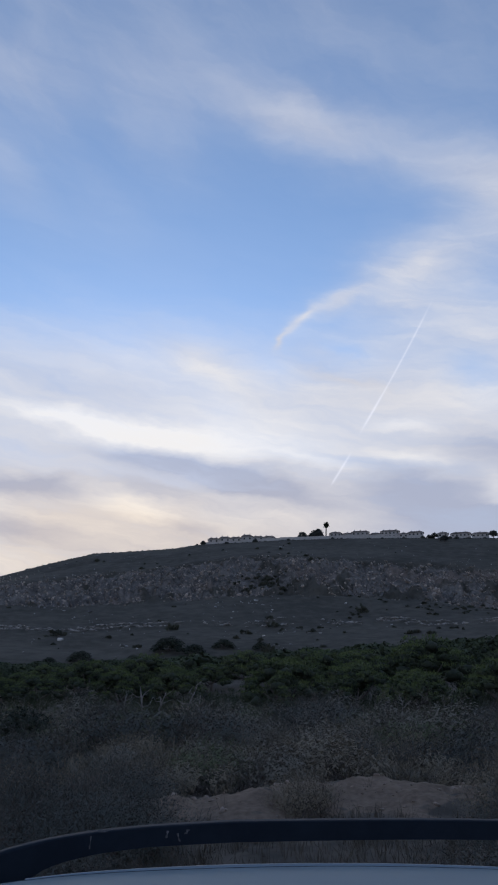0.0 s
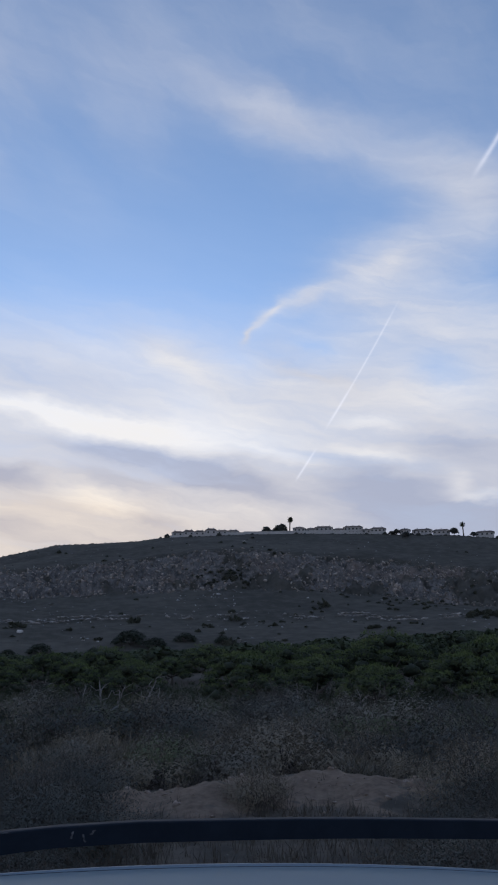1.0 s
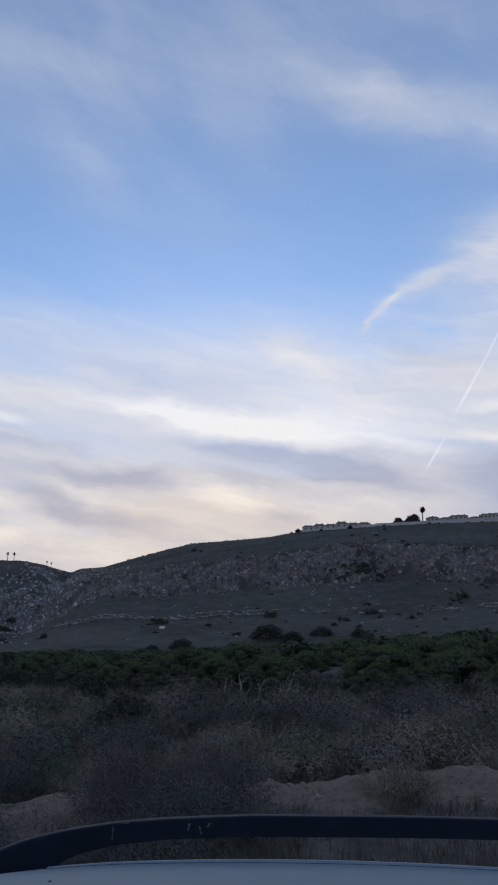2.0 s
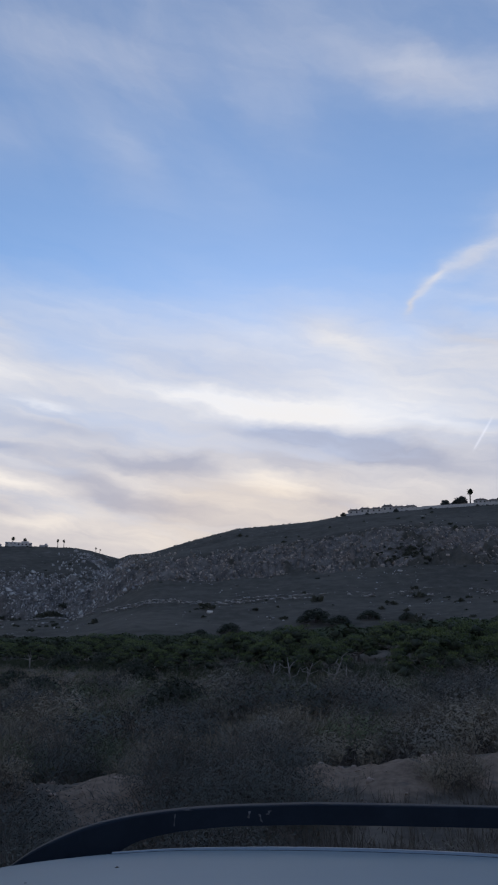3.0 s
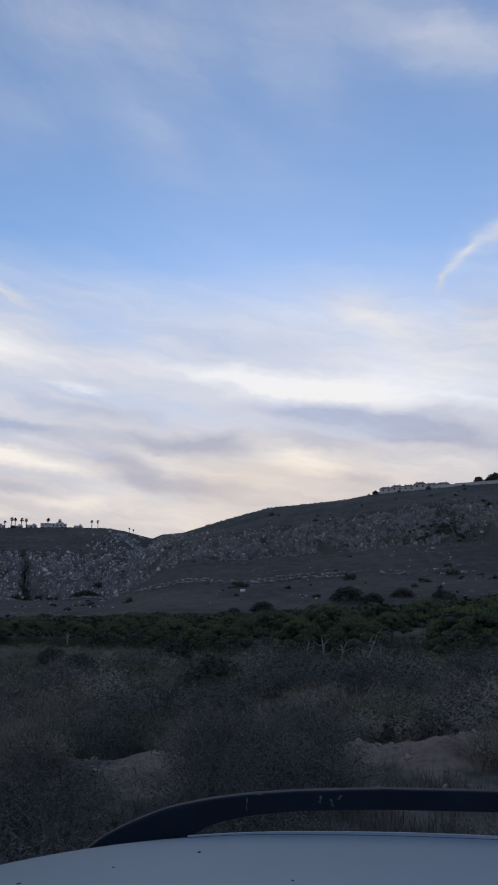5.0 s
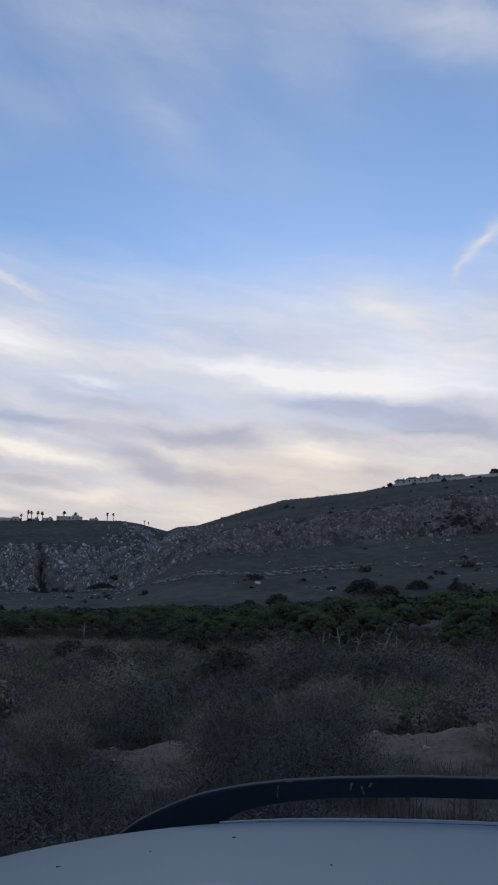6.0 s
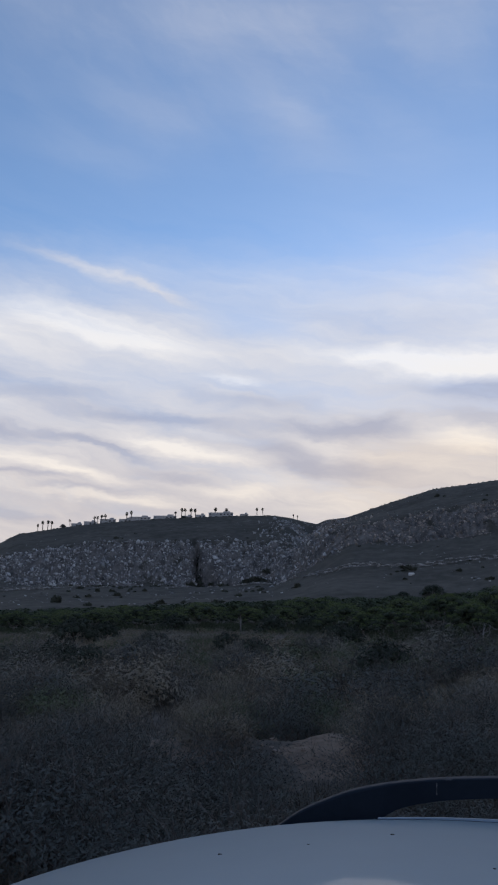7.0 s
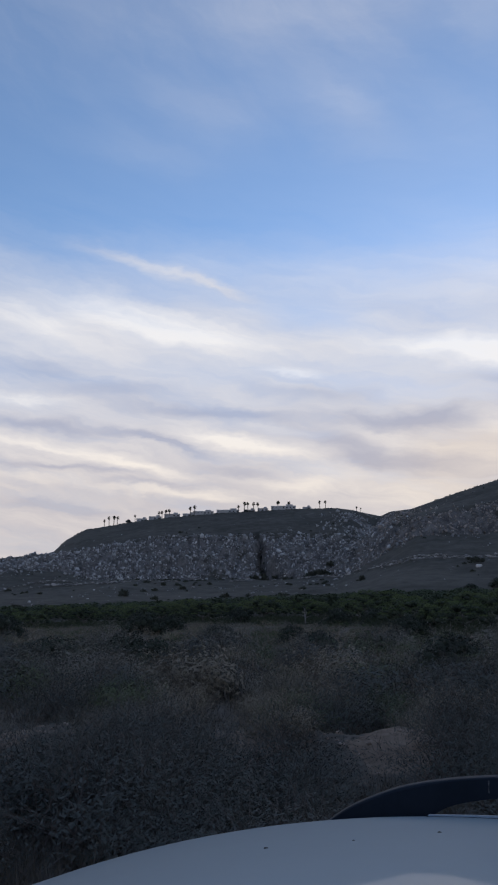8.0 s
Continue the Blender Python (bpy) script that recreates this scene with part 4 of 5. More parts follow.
def mound_base(gen, tufts, blades, length, width):
    """A low lumpy mound of fine upright blades."""
    d = unit(gen.normal(0, 1, (tufts, 3)))
    d[:, 2] = np.abs(d[:, 2])
    lump = 0.80 + 0.16 * np.sin(d[:, :1] * 6 + gen.uniform(0, 6)) + 0.14 * np.sin(d[:, 1:2] * 7 + gen.uniform(0, 6))
    p = d * lump * np.sqrt(gen.uniform(0.35, 1.0, (tufts, 1))) * np.array([1, 1, 0.66])
    return sprays(p, d * 0.8, blades, length, width, 0.7, 0.40, gen)


MID = [mound_base(bush_gen, 50, 5, 0.24, 0.024) for _ in range(6)]


def mid_scrub(name, label, count, r0, r1, size, material, seed):
    gen = np.random.default_rng(seed)
    a = gen.uniform(-44, 44, count)
    r = r0 + (r1 - r0) * gen.uniform(0, 1, count) ** 0.8
    keep = (r < wood_front(a) + 6) & (fbm(a / 5, r / 9, seed) > 0.38)
    a, r = a[keep], r[keep]
    s = size * gen.uniform(0.5, 1.25, (len(a), 1)) * np.array([1.2, 1.2, 0.85]) * gen.uniform(0.8, 1.2, (len(a), 3))
    v, f = scatter(MID, spot(a, r, 0.05), s, gen.uniform(0, 6.3, len(a)), gen.integers(0, 6, len(a)))
    tagged(new(name, mesh_of(name, v, f, material)), label, "scrub", kind="stuff")


mid_scrub("dry_scrub", "brown dry scrub covering the flat ground", 2500, 16, 118, 0.9, M_DRY, 41)
mid_scrub("grey_scrub", "grey dry scrub covering the flat ground", 2200, 16, 118, 0.95, M_GREY, 42)
mid_scrub("green_scrub", "patches of dull green low scrub", 900, 24, 118, 1.0, M_GREEN, 43)


# undergrowth among the front trunks, its colour darkened for the shade there
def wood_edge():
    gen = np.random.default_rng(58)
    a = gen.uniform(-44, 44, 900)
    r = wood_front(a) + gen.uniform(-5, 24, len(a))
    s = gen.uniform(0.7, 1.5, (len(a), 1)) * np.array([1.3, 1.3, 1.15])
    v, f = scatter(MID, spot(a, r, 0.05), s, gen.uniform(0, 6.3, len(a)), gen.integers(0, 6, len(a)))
    tagged(new("undergrowth", mesh_of("undergrowth", v, f, M_UNDER)), "dark green undergrowth along the edge of the wood, painted as shaded", "undergrowth", kind="stuff")


wood_edge()


def grass_cover():
    gen = np.random.default_rng(77)
    n = 19000
    a = gen.uniform(-44, 42, n)
    r = 5 + 34 * gen.uniform(0, 1, n) ** 1.2
    bank_here = np.interp(a, col_az, bank_mask) > 0.4
    keep = (r * np.cos(np.radians(a)) > 3.8) & ~(bank_here & (np.abs(r - np.interp(a, col_az, bank_r[:, 0]) + 0.3) < 1.5) & (gen.uniform(0, 1, n) < 0.985))
    p = spot(a[keep], r[keep])
    v, f = sprays(p, np.tile([0, 0, 1.0], (len(p), 1)), 7, 0.21, 0.010, 0.5, 0.6, gen)
    tagged(new("dry_grass", mesh_of("dry_grass", v, f, M_VERGE)), "short dry grass between the shrubs", "grass", kind="stuff")


grass_cover()
a_ = rng.uniform(-42, 34, 420)
r_ = np.interp(a_, col_az, bank_r[:, 0]) + rng.normal(-0.2, 1.0, len(a_))
ok_ = np.interp(a_, col_az, bank_mask) > 0.3
rock_field("bank_stones", "brown and grey stones lying in the earth bank", a_[ok_], r_[ok_], np.minimum(rng.gamma(1.4, 0.03, ok_.sum()) + 0.015, 0.11), M_STONE, 0.7)


def round_bush(gen, wide, tall, material):
    bush = new("round_bush")
    p, d = crown_points(gen, wide, tall * 1.1, 24, 150, False)
    p[:, 2] = np.maximum(p[:, 2] - tall * 0.28, 0.05)
    v, f = cover(p, d, 0.17, 0.08, 0.40, gen)
    part("foliage", mesh_of("foliage", v, f, material), bush)
    # added dark cores: painted shade between the bush's leaves
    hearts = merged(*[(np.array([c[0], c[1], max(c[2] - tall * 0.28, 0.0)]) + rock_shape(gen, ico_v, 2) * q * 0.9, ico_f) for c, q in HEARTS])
    part("inner_foliage", mesh_of("inner_foliage", *hearts, M_CORE_SHADE), bush, "dark lumps inside the bush, shade painted in")
    bm = bmesh.new()
    for k in range(4):
        a = k * 1.6
        tube(bm, [(0, 0, -0.1), (math.cos(a) * wide * 0.12, math.sin(a) * wide * 0.12, tall * 0.3), (math.cos(a) * wide * 0.28, math.sin(a) * wide * 0.28, tall * 0.6)], [0.06, 0.045, 0.02], 5)
    part("stem", mesh_bm("stem", bm, M_BARK, True), bush)
    return tagged(bush, "dark rounded evergreen bush standing in dry scrub", "bush", "rounded bushes in the scrub")


blob = round_bush(bush_gen, 4.2, 2.6, M_ROUND)
blob.matrix_world = Matrix.Translation(spot(-33.2, 27.0))
blob.scale = (0.80, 0.80, 0.60)
for a, r, s in ((-27.9, 27, 0.66), (-25.6, 33, 0.58), (-4.0, 26, 0.62), (-21.0, 42, 0.7), (-13.6, 34, 0.6), (-26.6, 64, 1.0), (-36.5, 70, 1.0), (-24.5, 74, 0.75), (-19.5, 92, 0.9), (-12.2, 78, 0.85), (-9.4, 80, 0.8), (-5.0, 72, 0.8), (-15.5, 50, 0.6),
                (0.5, 60, 0.7), (-7.0, 52, 0.8), (3.6, 296, 1.0), (-0.2, 300, 1.6), (6.2, 306, 2.3), (8.0, 300, 1.6), (10.2, 310, 1.5), (-2.4, 300, 0.9), (-12.0, 300, 1.2), (13.0, 306, 1.2)):
    copy_thing(blob, Matrix.Translation(spot(a, r)) @ Matrix.Rotation(a, 4, "Z")).scale = (s * 1.5, s * 1.5, s * 1.1) if r > 250 else (s, s, s * 0.95)


# ---------------------------------------------------------------- houses, wall and palms on the crest
def hill_pose(az, r, sink=0.0, turn=0.0):
    x, y, z = spot(az, r, sink)
    return Matrix.Translation((x, y, z)) @ Matrix.Rotation(radians(-az + turn), 4, "Z")


def crest_at(az):
    return float(np.interp(az, col_az, far["crest"]))


def house(w, d, h, label, storeys=2, chimneys=2, flat=False):
    """A rendered house seen from below: walls, low roof, windows with frames, chimneys."""
    hs = new("house")
    bm = bmesh.new()
    box(bm, -w / 2, w / 2, 0, d, -4.0, h)
    part("wall", mesh_bm("wall", bm, M_WALL), hs)
    bm = bmesh.new()
    if flat:
        box(bm, -w / 2 - 0.15, w / 2 + 0.15, -0.15, d + 0.15, h, h + 0.35)
        part("parapet", mesh_bm("parapet", bm, M_WALL), hs)
        bm = bmesh.new()
        box(bm, -w * 0.42, -w * 0.06, -3.2, -0.02, -4.0, h * 0.62)
        box(bm, -w * 0.42 - 0.15, -w * 0.06 + 0.15, -3.35, -0.02, h * 0.62 + 0.004, h * 0.62 + 0.3)
        part("annex", mesh_bm("annex", bm, M_WALL), hs)
        bm = bmesh.new()
        box(bm, w * 0.10, w * 0.38, d * 0.3, d * 0.8, h + 0.36, h + 2.0)
        part("stair_tower", mesh_bm("stair_tower", bm, M_WALL), hs)
    else:
        e, top_ = 0.6, h + 2.1
        c = [bm.verts.new(p) for p in ((-w / 2 - e, -e, h), (w / 2 + e, -e, h), (w / 2 + e, d + e, h), (-w / 2 - e, d + e, h),
                                       (-w / 2 + d * 0.25, d / 2, top_), (w / 2 - d * 0.25, d / 2, top_))]
        for q in ((0, 1, 5, 4), (1, 2, 5), (2, 3, 4, 5), (3, 0, 4), (3, 2, 1, 0)):
            bm.faces.new([c[i] for i in q])
        part("roof", mesh_bm("roof", bm, M_TILE), hs, "dull brown tiled roof")
    per = max(2, int(w / 3.2))
    bm = bmesh.new()
    box(bm, -0.7, 0.7, -0.05, 0.03, 0, 1.35)
    pane_me = mesh_bm("window_pane", bm, M_PANE)
    bm = bmesh.new()
    for x0, x1, z0, z1 in ((-0.83, -0.7, -0.12, 1.47), (0.7, 0.83, -0.12, 1.47), (-0.7, 0.7, 1.35, 1.47), (-0.7, 0.7, -0.12, 0)):
        box(bm, x0, x1, -0.10, 0.02, z0, z1)
    frame_me = mesh_bm("window_frame", bm, M_WALL)
    for s in range(storeys):
        for k in range(per):
            x = -w / 2 + w * (k + 0.5) / per
            win = part("window", frame_me, hs, at=Matrix.Translation((x, 0, h - 2.1 - 2.8 * s)))
            part("pane", pane_me, win, "dark glass")
    for k in range(chimneys):
        bm = bmesh.new()
        x = -w / 2 + w * (k + 0.5) / chimneys
        box(bm, x - 0.35, x + 0.35, d * 0.45, d * 0.45 + 0.7, h - 0.2, h + 2.3)
        box(bm, x - 0.5, x + 0.5, d * 0.45 - 0.15, d * 0.45 + 0.85, h + 2.3, h + 2.55)
        part("chimney", mesh_bm("chimney", bm, M_WALL), hs)
    return tagged(hs, label, "house", "houses along the crest")


terrace = "white rendered terrace house with chimney on the hill crest"
first = None
for k, a in enumerate(np.arange(9.4, 14.2, 0.86)):
    m = hill_pose(a, crest_at(a) + 3, 0.6, 0)
    if first is None:
        first = house(9.6, 8, 5.0, terrace, 2, 2)
        first.matrix_world = m
    else:
        copy_thing(first, m).scale = (1, 1, (0.9, 1.1, 1.0, 1.2, 0.95)[k % 5])
block = "pale two-storey house block with brown roof on the crest"
for a, w, h, st, ch in ((17.0, 9, 3.0, 1, 1), (18.85, 10, 4.4, 1, 1), (19.75, 9, 3.6, 1, 1), (20.75, 15, 5.0, 2, 3), (21.9, 10, 3.4, 1, 1), (23.0, 16, 5.2, 2, 3), (24.0, 8, 3.2, 1, 1),
                        (24.9, 13, 4.4, 1, 2), (26.9, 9, 3.8, 1, 1),
                        (28.2, 16, 3.8, 1, 2), (29.6, 14, 3.6, 1, 1), (32.7, 15, 4.0, 1, 1), (35.5, 16, 4.4, 1, 2)):
    house(w, 9, h * 1.2 + 0.9, block, st, ch).matrix_world = hill_pose(a, crest_at(a) + 5, 0.8)
villa = "white flat-roofed villa on the plateau edge"
for a, w, h, st in ((-26.9, 10, 2.6, 1), (-25.9, 12, 3.0, 1), (-24.6, 15, 3.6, 1), (-23.3, 12, 2.6, 1), (-22.2, 20, 3.8, 1), (-20.3, 22, 3.2, 1), (-18.6, 10, 2.2, 1), (-17.6, 10, 2.8, 1), (-16.0, 24, 4.0, 1), (-14.2, 8, 2.0, 1)):
    house(w, 9, h + 1.2, villa, st, 1 if h > 4 else 0, True).matrix_world = hill_pose(a, crest_at(a) + 6, 1.2)


def garden_wall():
    """White retaining wall that follows the crest, in straight lengths."""
    wall = new("garden_wall")
    pts = [(a, crest_at(a) - 3) for a in np.arange(8.8, 24.0, 1.15)]
    for (a0, r0), (a1, r1) in zip(pts, pts[1:]):
        p, q = Vector(spot(a0, r0)), Vector(spot(a1, r1))
        bm = bmesh.new()
        ln = (q - p).length
        tall = 2.5 if 12 < a0 < 22 else 1.7
        box(bm, -0.1, ln + 0.1, -0.2, 0.2, -1.5, tall)
        box(bm, -0.1, ln + 0.1, -0.28, 0.28, tall, tall + 0.18)
        yaw = math.atan2(q.y - p.y, q.x - p.x)
        part("wall_length", mesh_bm("wall_length", bm, M_WALL), wall, at=Matrix.Translation(p) @ Matrix.Rotation(yaw, 4, "Z"))
    tagged(wall, "white rendered retaining wall below the crest houses", "wall")


garden_wall()


def palm(gen, tall):
    p = new("palm_tree")
    bm = bmesh.new()
    bend = gen.uniform(-0.5, 0.5)
    tube(bm, [(0, 0, -1), (bend * 0.2, 0, tall * 0.3), (bend * 0.6, 0, tall * 0.7), (bend, 0, tall)], [0.42, 0.32, 0.28, 0.30], 8)
    part("trunk", mesh_bm("trunk", bm, M_PALM_TRUNK, True), p)
    n = 46
    d = unit(gen.normal(0, 1, (n, 3)) + np.array([0, 0, 0.25]))
    vs = []
    for k in range(n):
        ln = gen.uniform(1.5, 2.1)
        side = unit(np.cross(d[k], [0, 0, 1.0])) * 0.42
        c = np.array([bend, 0, tall + 0.2])
        m = c + d[k] * ln * 0.62
        e = c + d[k] * ln + np.array([0, 0, -0.45])
        vs += [c, m - side, m + side, m + side, m - side, e]
    part("fronds", mesh_of("fronds", np.array(vs), np.arange(len(vs)).reshape(-1, 3), M_PALM), p, "fan of dark fronds")
    return tagged(p, "tall slender palm standing among the crest houses", "palm tree", "palms on the skyline")


pg = np.random.default_rng(9)
palms = [palm(pg, 8.0), palm(pg, 6.8), palm(pg, 7.4)]
for k, (a, s, off) in enumerate(((18.1, 1.75, 4), (31.2, 1.6, 4), (-29.7, 0.75, 0), (-29.35, 0.9, 0), (-29.0, 1.0, 0), (-28.75, 0.85, 2), (-27.4, 0.7, 2), (-25.6, 0.85, 3),
                                 (-25.35, 0.8, 4), (-25.1, 0.85, 5), (-24.8, 0.95, 4), (-23.2, 0.95, 4), (-22.85, 1.0, 4), (-19.5, 0.8, 4), (-19.05, 1.05, 3),
                                 (-18.75, 0.95, 5), (-18.3, 1.05, 4), (-17.95, 0.95, 5), (-16.45, 1.05, 12), (-15.55, 1.05, 12), (-13.2, 0.85, 5), (-12.75, 0.8, 5),
                                 (-10.4, 0.55, 3), (-10.1, 0.5, 3))):
    m = hill_pose(a, crest_at(a) + off, 1.0, 40 * k)
    if k < 3:
        palms[k].matrix_world = m
        palms[k].scale = (s, s, s) if k < 2 else (s * 1.2, s * 1.2, s * 1.2)
    else:
        copy_thing(palms[k % 3], m).scale = (s * 1.2, s * 1.2, s * 1.2)


def crest_tree(gen):
    t = new("broadleaf_tree")
    bm = bmesh.new()
    tube(bm, [(0, 0, -1), (0.1, 0, 1.6), (0.2, 0.1, 3.4)], [0.30, 0.24, 0.14], 6)
    for a in (0.4, 2.3, 4.4):
        tube(bm, [(0.1, 0, 1.8), (math.cos(a) * 0.8, math.sin(a) * 0.8, 3.0), (math.cos(a) * 1.3, math.sin(a) * 1.3, 3.9)], [0.14, 0.1, 0.04], 5)
    part("trunk", mesh_bm("trunk", bm, M_BARK, True), t)
    p, d = crown_points(gen, 4.6, 4.2, 14, 30, False)
    p[:, 2] += 0.7
    v, f = sprays(p, d, 4, 0.6, 0.4, 0.2, 0.7, gen)
    part("crown", mesh_of("crown", v, f, M_DARKBUSH), t)
    return tagged(t, "dark bushy tree beside the crest houses", "tree", "trees on the skyline")


ct = crest_tree(pg)
ct.matrix_world = hill_pose(17.5, crest_at(17.5) + 4, 0.5)
ct.scale = (1.8, 1.8, 1.9)
for a, s, off in ((16.3, 0.95, 2), (17.25, 1.15, 5), (18.6, 0.4, -5), (30.5, 0.9, 3), (31.9, 0.62, 3), (25.9, 0.6, -2), (26.3, 0.7, -4), (27.4, 0.45, -3), (12.6, 0.55, -7), (10.4, 0.45, -7),
                  (8.6, 0.6, -2), (8.1, 0.35, 0), (15.2, 0.40, -6), (27.0, 0.8, -22), (34.3, 0.7, 0), (-27.9, 0.6, 0), (-18.9, 0.5, 1), (-21.2, 0.35, 2), (33.6, 0.5, -3), (24.0, 0.4, -5), (25.4, 0.5, -3), (22.4, 0.35, -6), (28.8, 0.4, -3), (29.9, 0.35, -4), (27.9, 0.5, -6), (19.3, 0.35, -6), (21.4, 0.3, -6)):
    copy_thing(ct, hill_pose(a, crest_at(a) + off, 0.8 if s > 0.6 else 1.8, 60 * a)).scale = (s * 1.7, s * 1.7, s * 1.55)


# ---------------------------------------------------------------- the car, over whose roof one looks
def roof_z(x, y):
    return -0.1684 - 0.30 * np.minimum(x, 0) ** 2 - 0.085 * np.clip(x, 0, 0.9) ** 2 - 0.153 * np.maximum(x - 0.9, 0) - 0.09 * (y - 0.28) ** 2


def car_point(x, y, z):
    return np.stack([K * np.asarray(x, float), K * np.asarray(y, float), EYE_Z + K * np.asarray(z, float)], -1)


def grid_faces(n, m):
    i = np.arange(n * m).reshape(n, m)
    return np.stack([i[:-1, :-1], i[1:, :-1], i[1:, 1:], i[:-1, 1:]], -1).reshape(-1, 4)


def build_car():
    car = new("car")
    # roof panel, with its rolled outer edges
    xs = np.linspace(-0.82, 1.95, 90)
    ys = np.concatenate([[-0.11, -0.105, -0.095, -0.08], np.linspace(-0.05, 0.985, 46), [1.0, 1.008, 1.012, 1.014]])
    gx, gy = np.meshgrid(xs, ys, indexing="ij")
    gz = roof_z(gx, gy)
    for k, dz in ((0, 0.05), (1, 0.016), (2, 0.006), (3, 0.002), (-1, 0.05), (-2, 0.016), (-3, 0.006), (-4, 0.002)):
        gz[:, k] -= dz
    part("roof", mesh_of("roof", car_point(gx, gy, gz).reshape(-1, 3), grid_faces(*gx.shape), M_PAINT, True), car, "silver painted roof panel with fine dust")

    # bright double trim along the roof's edge
    tx = np.linspace(-0.108, 1.7, 70)
    for y0, y1, mt, tag in ((0.9775, 0.981, M_BLACK, "thin dark groove beside the trim"), (0.983, 0.9985, M_TRIM, "smooth painted trim strip"),
                            (0.9990, 1.004, M_CHROME, "bright metal edge of the trim")):
        w = np.clip((tx + 0.112) / 0.22, 0.14, 1) ** 0.8
        rows = []
        for yy, dz in ((y0, -0.001), (y0 + 0.001, 0.0004 if mt is M_BLACK else 0.0022 * w), (y1 - 0.001, 0.0004 if mt is M_BLACK else 0.0022 * w), (y1, -0.001)):
            yv = y1 + (yy - y1) * w
            rows.append(car_point(tx, yv, roof_z(tx, yv) + dz))
        part("roof_trim", mesh_of("roof_trim", np.stack(rows, 1).reshape(-1, 3), grid_faces(len(tx), 4), mt, True), car, tag)

    # roof rails: a bar raised on a long sloping foot at each end
    def rail(name, y0, y1):
        x = np.concatenate([np.linspace(-0.252, 0.16, 44), np.linspace(0.2, 1.35, 24), np.linspace(1.38, 1.802, 44)])
        mirror = np.where(x > 0.775, 1.55 - x, x)
        t_top = np.interp(mirror, [-0.252, -0.235, -0.218, -0.19, -0.148, -0.11, -0.076, -0.03, 0.034, 0.15, 0.40, 0.775],
                          [-0.252, -0.237, -0.226, -0.213, -0.197, -0.1885, -0.183, -0.178, -0.1745, -0.1725, -0.179, -0.198])
        t_low = np.interp(mirror, [-0.252, -0.12, -0.105, -0.075, -0.03, 0.034, 0.15, 0.40, 0.775], [-0.262, -0.242, -0.222, -0.211, -0.2025, -0.1975, -0.1965, -0.203, -0.222])
        ker = np.array([1, 2, 3, 2, 1]) / 9
        sm = lambda q: np.convolve(np.pad(q, 2, mode="edge"), ker, "valid")
        t_top, t_low = sm(t_top), sm(t_low)
        drop = np.where(x > 0.775, 0.085 * 0.81 + 0.153 * np.maximum(x - 0.9, 0) - 0.03, 0) * sstep(0.775, 1.2, x)
        t_top, t_low = t_top - drop, t_low - drop
        ring = []
        for yy, a in ((y0, 0.0), (y0, 0.93), (y0 + 0.0015, 0.98), (y0 + 0.004, 1.0), (y1 - 0.004, 1.0), (y1 - 0.0015, 0.98), (y1, 0.93), (y1, 0.0)):
            ring.append(car_point(x, yy + 0 * x, t_low + (t_top - t_low) * a))
        v = np.stack(ring, 1)
        n, m = v.shape[:2]
        i = np.arange(n * m).reshape(n, m)
        j = np.roll(i, -1, axis=1)
        f = np.stack([i[:-1], i[1:], j[1:], j[:-1]], -1).reshape(-1, 4)
        me = mesh_of(name, v.reshape(-1, 3), [tuple(q) for q in f.tolist()] + [tuple(i[0].tolist()), tuple(i[-1][::-1].tolist())], M_BLACK)
        return part(name, me, car, "satin black roof rail with pale scuffs")

    far_rail = rail("roof_rail", 1.035, 1.055)
    rail("roof_rail", -0.163, -0.130)

    def scuff(x, z, w, h, lean, y=1.0335):
        bm = bmesh.new()
        n = 5
        up = [bm.verts.new(car_point(x + lean * t - w * (0.5 + 0.3 * math.sin(9 * t)), y, z + h * (t - 0.5))) for t in np.linspace(0, 1, n)]
        dn = [bm.verts.new(car_point(x + lean * t + w * (0.5 + 0.2 * math.cos(7 * t)), y, z + h * (t - 0.5))) for t in np.linspace(0, 1, n)]
        for k in range(n - 1):
            bm.faces.new((up[k], dn[k], dn[k + 1], up[k + 1]))
        part("scuff", mesh_bm("scuff", bm, M_SCUFF), far_rail, "pale scratch in the black finish")

    scuff(-0.037, -0.1895, 0.0012, 0.014, 0.001)
    scuff(0.056, -0.184, 0.0022, 0.008, 0.002)
    scuff(0.073, -0.188, 0.0020, 0.009, -0.003)
    scuff(0.080, -0.182, 0.0034, 0.005, 0.004)
    scuff(-0.022, -0.1775, 0.010, 0.0022, 0.0)

    # grit on the paint
    for x, y, s in ((-0.081, 0.85, 0.0022), (-0.245, 0.78, 0.0022), (-0.37, 0.66, 0.0026), (0.01, 0.70, 0.0014), (-0.16, 0.80, 0.0012)):
        me = mesh_of("grit", rock_shape(rng) * np.array([1.3, 1, 0.5]) * s * K, ico_f, M_SPECK)
        part("grit", me, car, "dark speck of dirt", Matrix.Translation(car_point(x, y, roof_z(x, y))))

    # body below the roof: side profile drawn out across the car
    def prism(name, profile, y0, y1, material, inset=0.0, bev=0.03, label=""):
        bm = bmesh.new()
        a = [bm.verts.new((x, y0 + (inset if z > 1.05 else 0), z)) for x, z in profile]
        b = [bm.verts.new((x, y1 - (inset if z > 1.05 else 0), z)) for x, z in profile]
        bm.faces.new(a[::-1])
        bm.faces.new(b)
        for k in range(len(a)):
            bm.faces.new((a[k], a[(k + 1) % len(a)], b[(k + 1) % len(b)], b[k]))
        if bev:
            bmesh.ops.bevel(bm, geom=list(bm.edges), offset=bev, segments=2, profile=0.6, affect="EDGES")
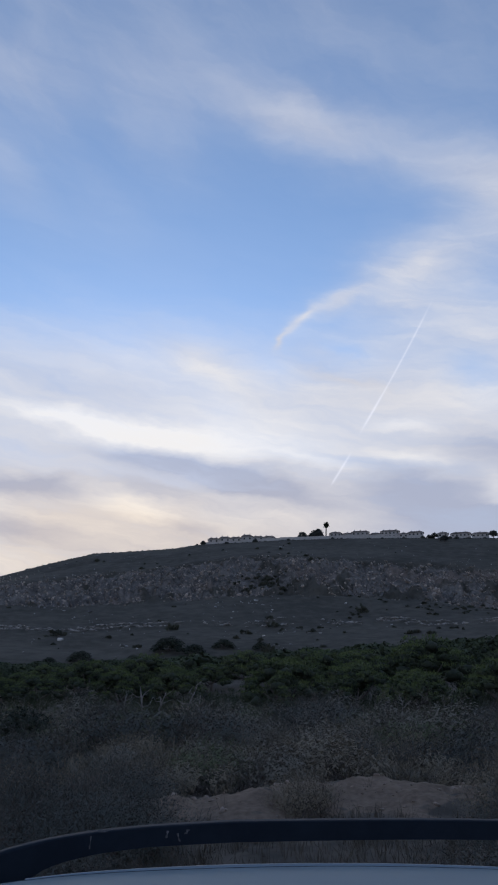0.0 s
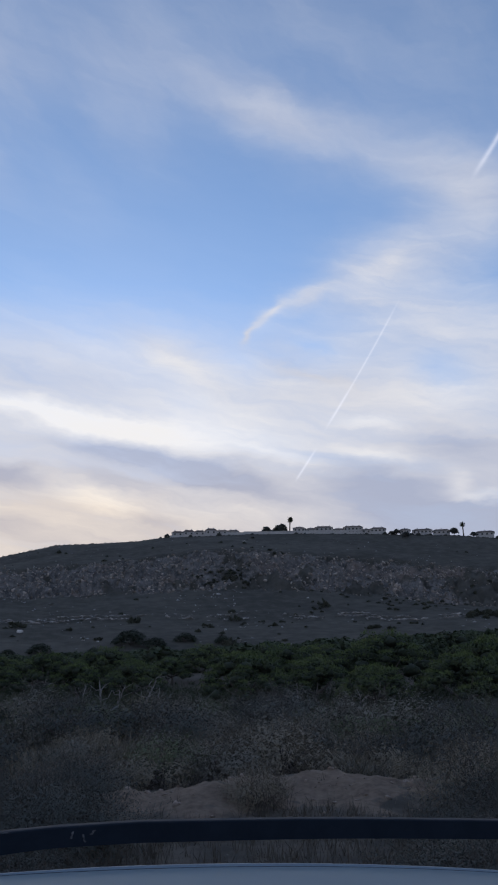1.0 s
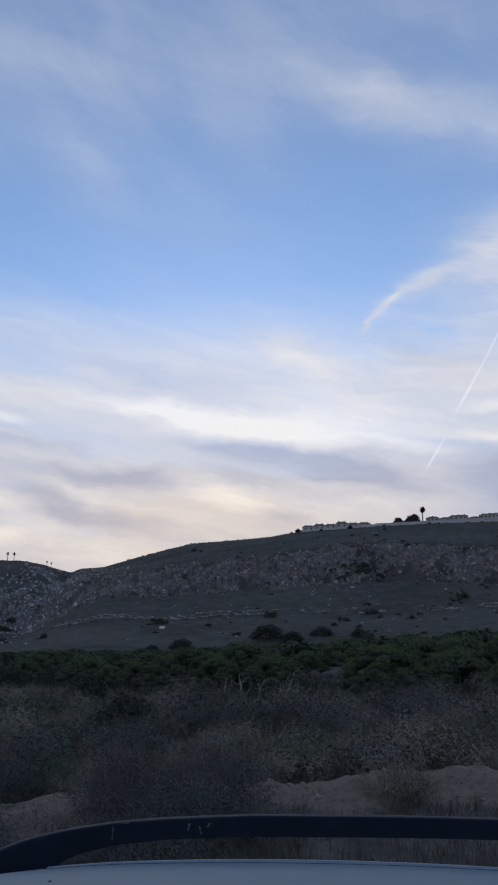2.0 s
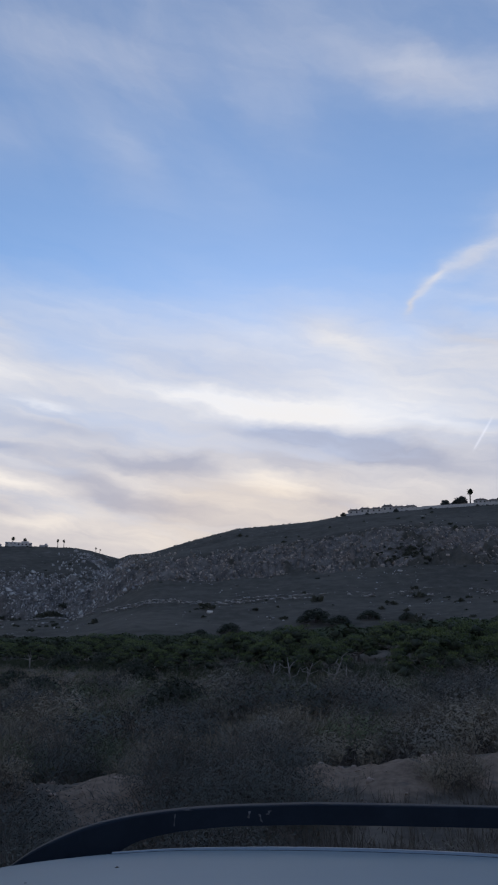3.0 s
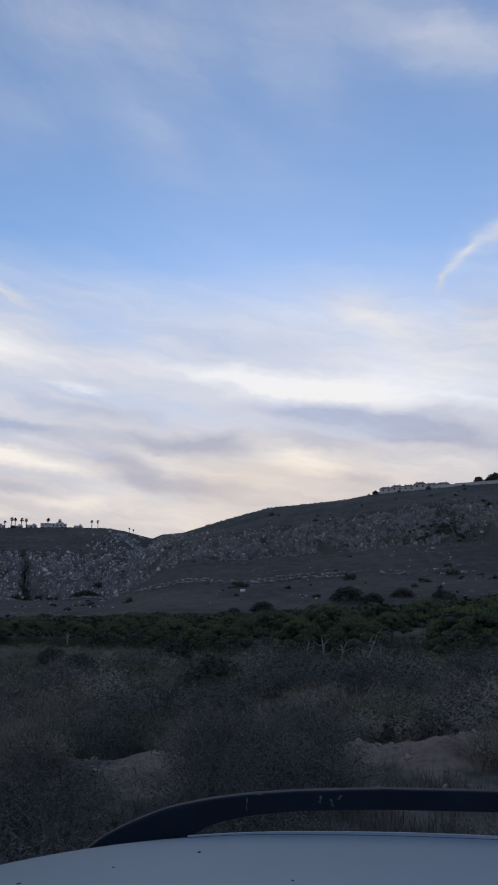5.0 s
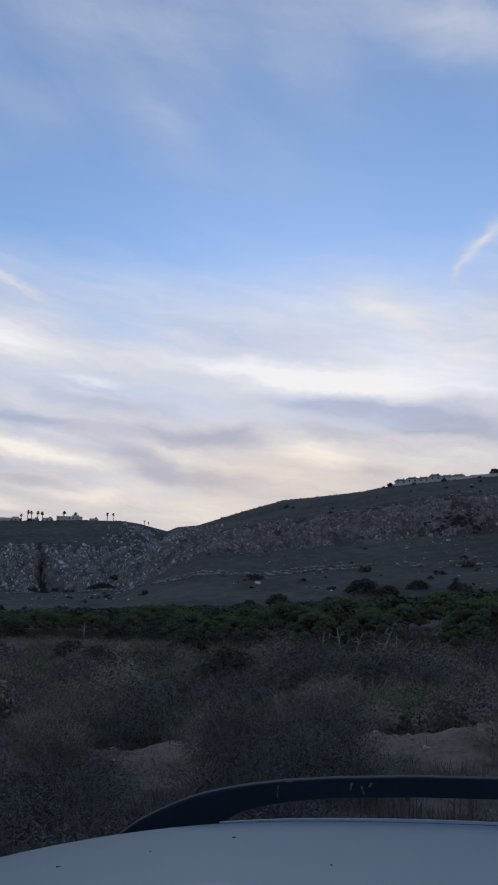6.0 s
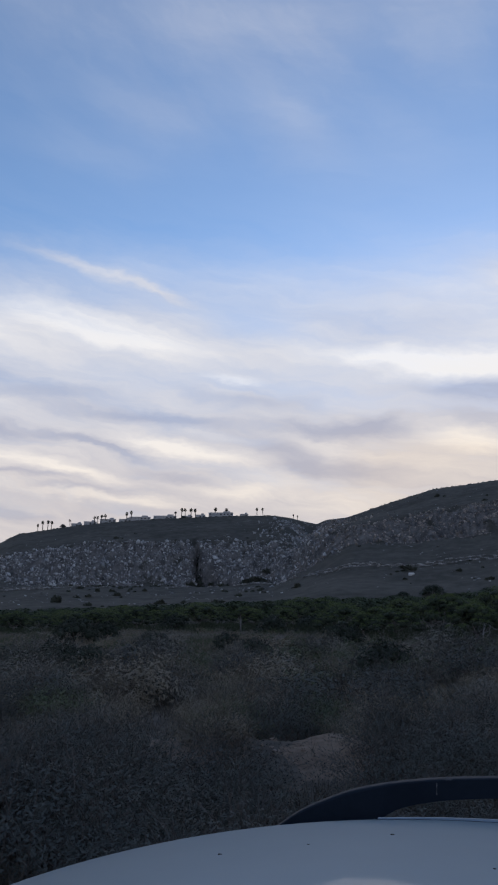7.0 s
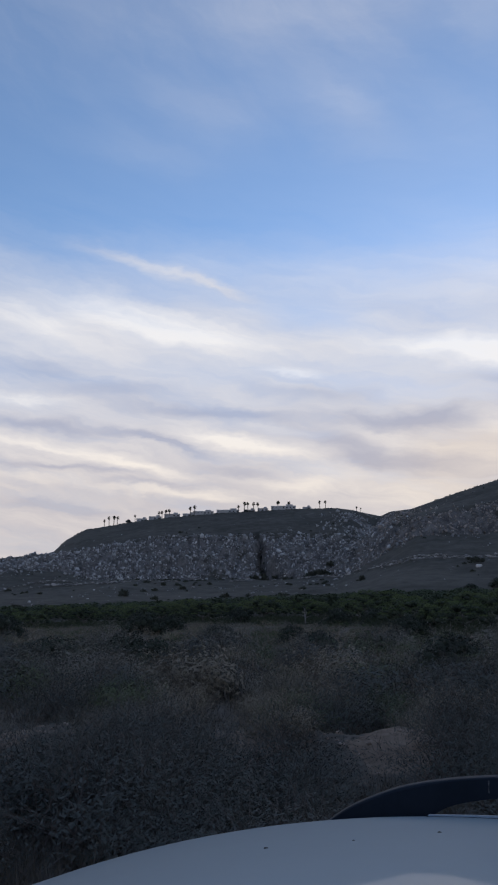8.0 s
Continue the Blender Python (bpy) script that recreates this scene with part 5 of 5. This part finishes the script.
        return part(name, mesh_bm(name, bm, material), car, label)

    y0, y1 = -0.38, 1.45
    prism("body", [(-2.55, 0.35), (-2.60, 0.62), (-2.45, 0.82), (-1.62, 0.98), (2.45, 1.02), (2.62, 0.80), (2.60, 0.35)], y0, y1, M_PAINT, 0, 0.06, "silver painted lower body")
    prism("cabin_glass", [(-1.58, 0.96), (-0.95, 1.17), (-0.30, 1.36), (1.00, 1.37), (2.15, 1.18), (2.42, 1.00)], y0 + 0.05, y1 - 0.05, M_CARGLASS, 0.12, 0.02, "dark windows")
    for cy in (0, 1):
        for x_low, x_up, z_up in ((-1.52, -0.90, 1.18), (0.35, 0.42, 1.36), (2.36, 2.20, 1.16)):
            bm = bmesh.new()
            ya, yb = (y0 + 0.04, y0 + 0.17) if cy == 0 else (y1 - 0.04, y1 - 0.17)
            tube(bm, [(x_low, ya, 0.98), ((x_low + x_up) / 2, (ya + yb) / 2, (0.98 + z_up) / 2), (x_up, yb, z_up)], [0.05, 0.045, 0.04], 8)
            part("pillar", mesh_bm("pillar", bm, M_PAINT, True), car)
    for x in (-1.62, 1.55):
        for y in (y0 + 0.10, y1 - 0.10):
            bm = bmesh.new()
            bmesh.ops.create_cone(bm, cap_ends=True, segments=32, radius1=0.33, radius2=0.33, depth=0.21,
                                  matrix=Matrix.Translation((x, y, 0.33)) @ Matrix.Rotation(radians(90), 4, "X"))
            bmesh.ops.bevel(bm, geom=[e for e in bm.edges if abs(e.calc_length() - 0.21) > 0.02], offset=0.03, segments=2, affect="EDGES")
            wheel = part("wheel", mesh_bm("wheel", bm, M_TYRE), car, "black rubber tyre")
            bm = bmesh.new()
            bmesh.ops.create_cone(bm, cap_ends=True, segments=24, radius1=0.20, radius2=0.20, depth=0.225,
                                  matrix=Matrix.Translation((x, y, 0.33)) @ Matrix.Rotation(radians(90), 4, "X"))
            part("rim", mesh_bm("rim", bm, M_CHROME), wheel, "bright metal rim")
    return tagged(car, "silver car with black roof rails on the road", "car")


build_car()
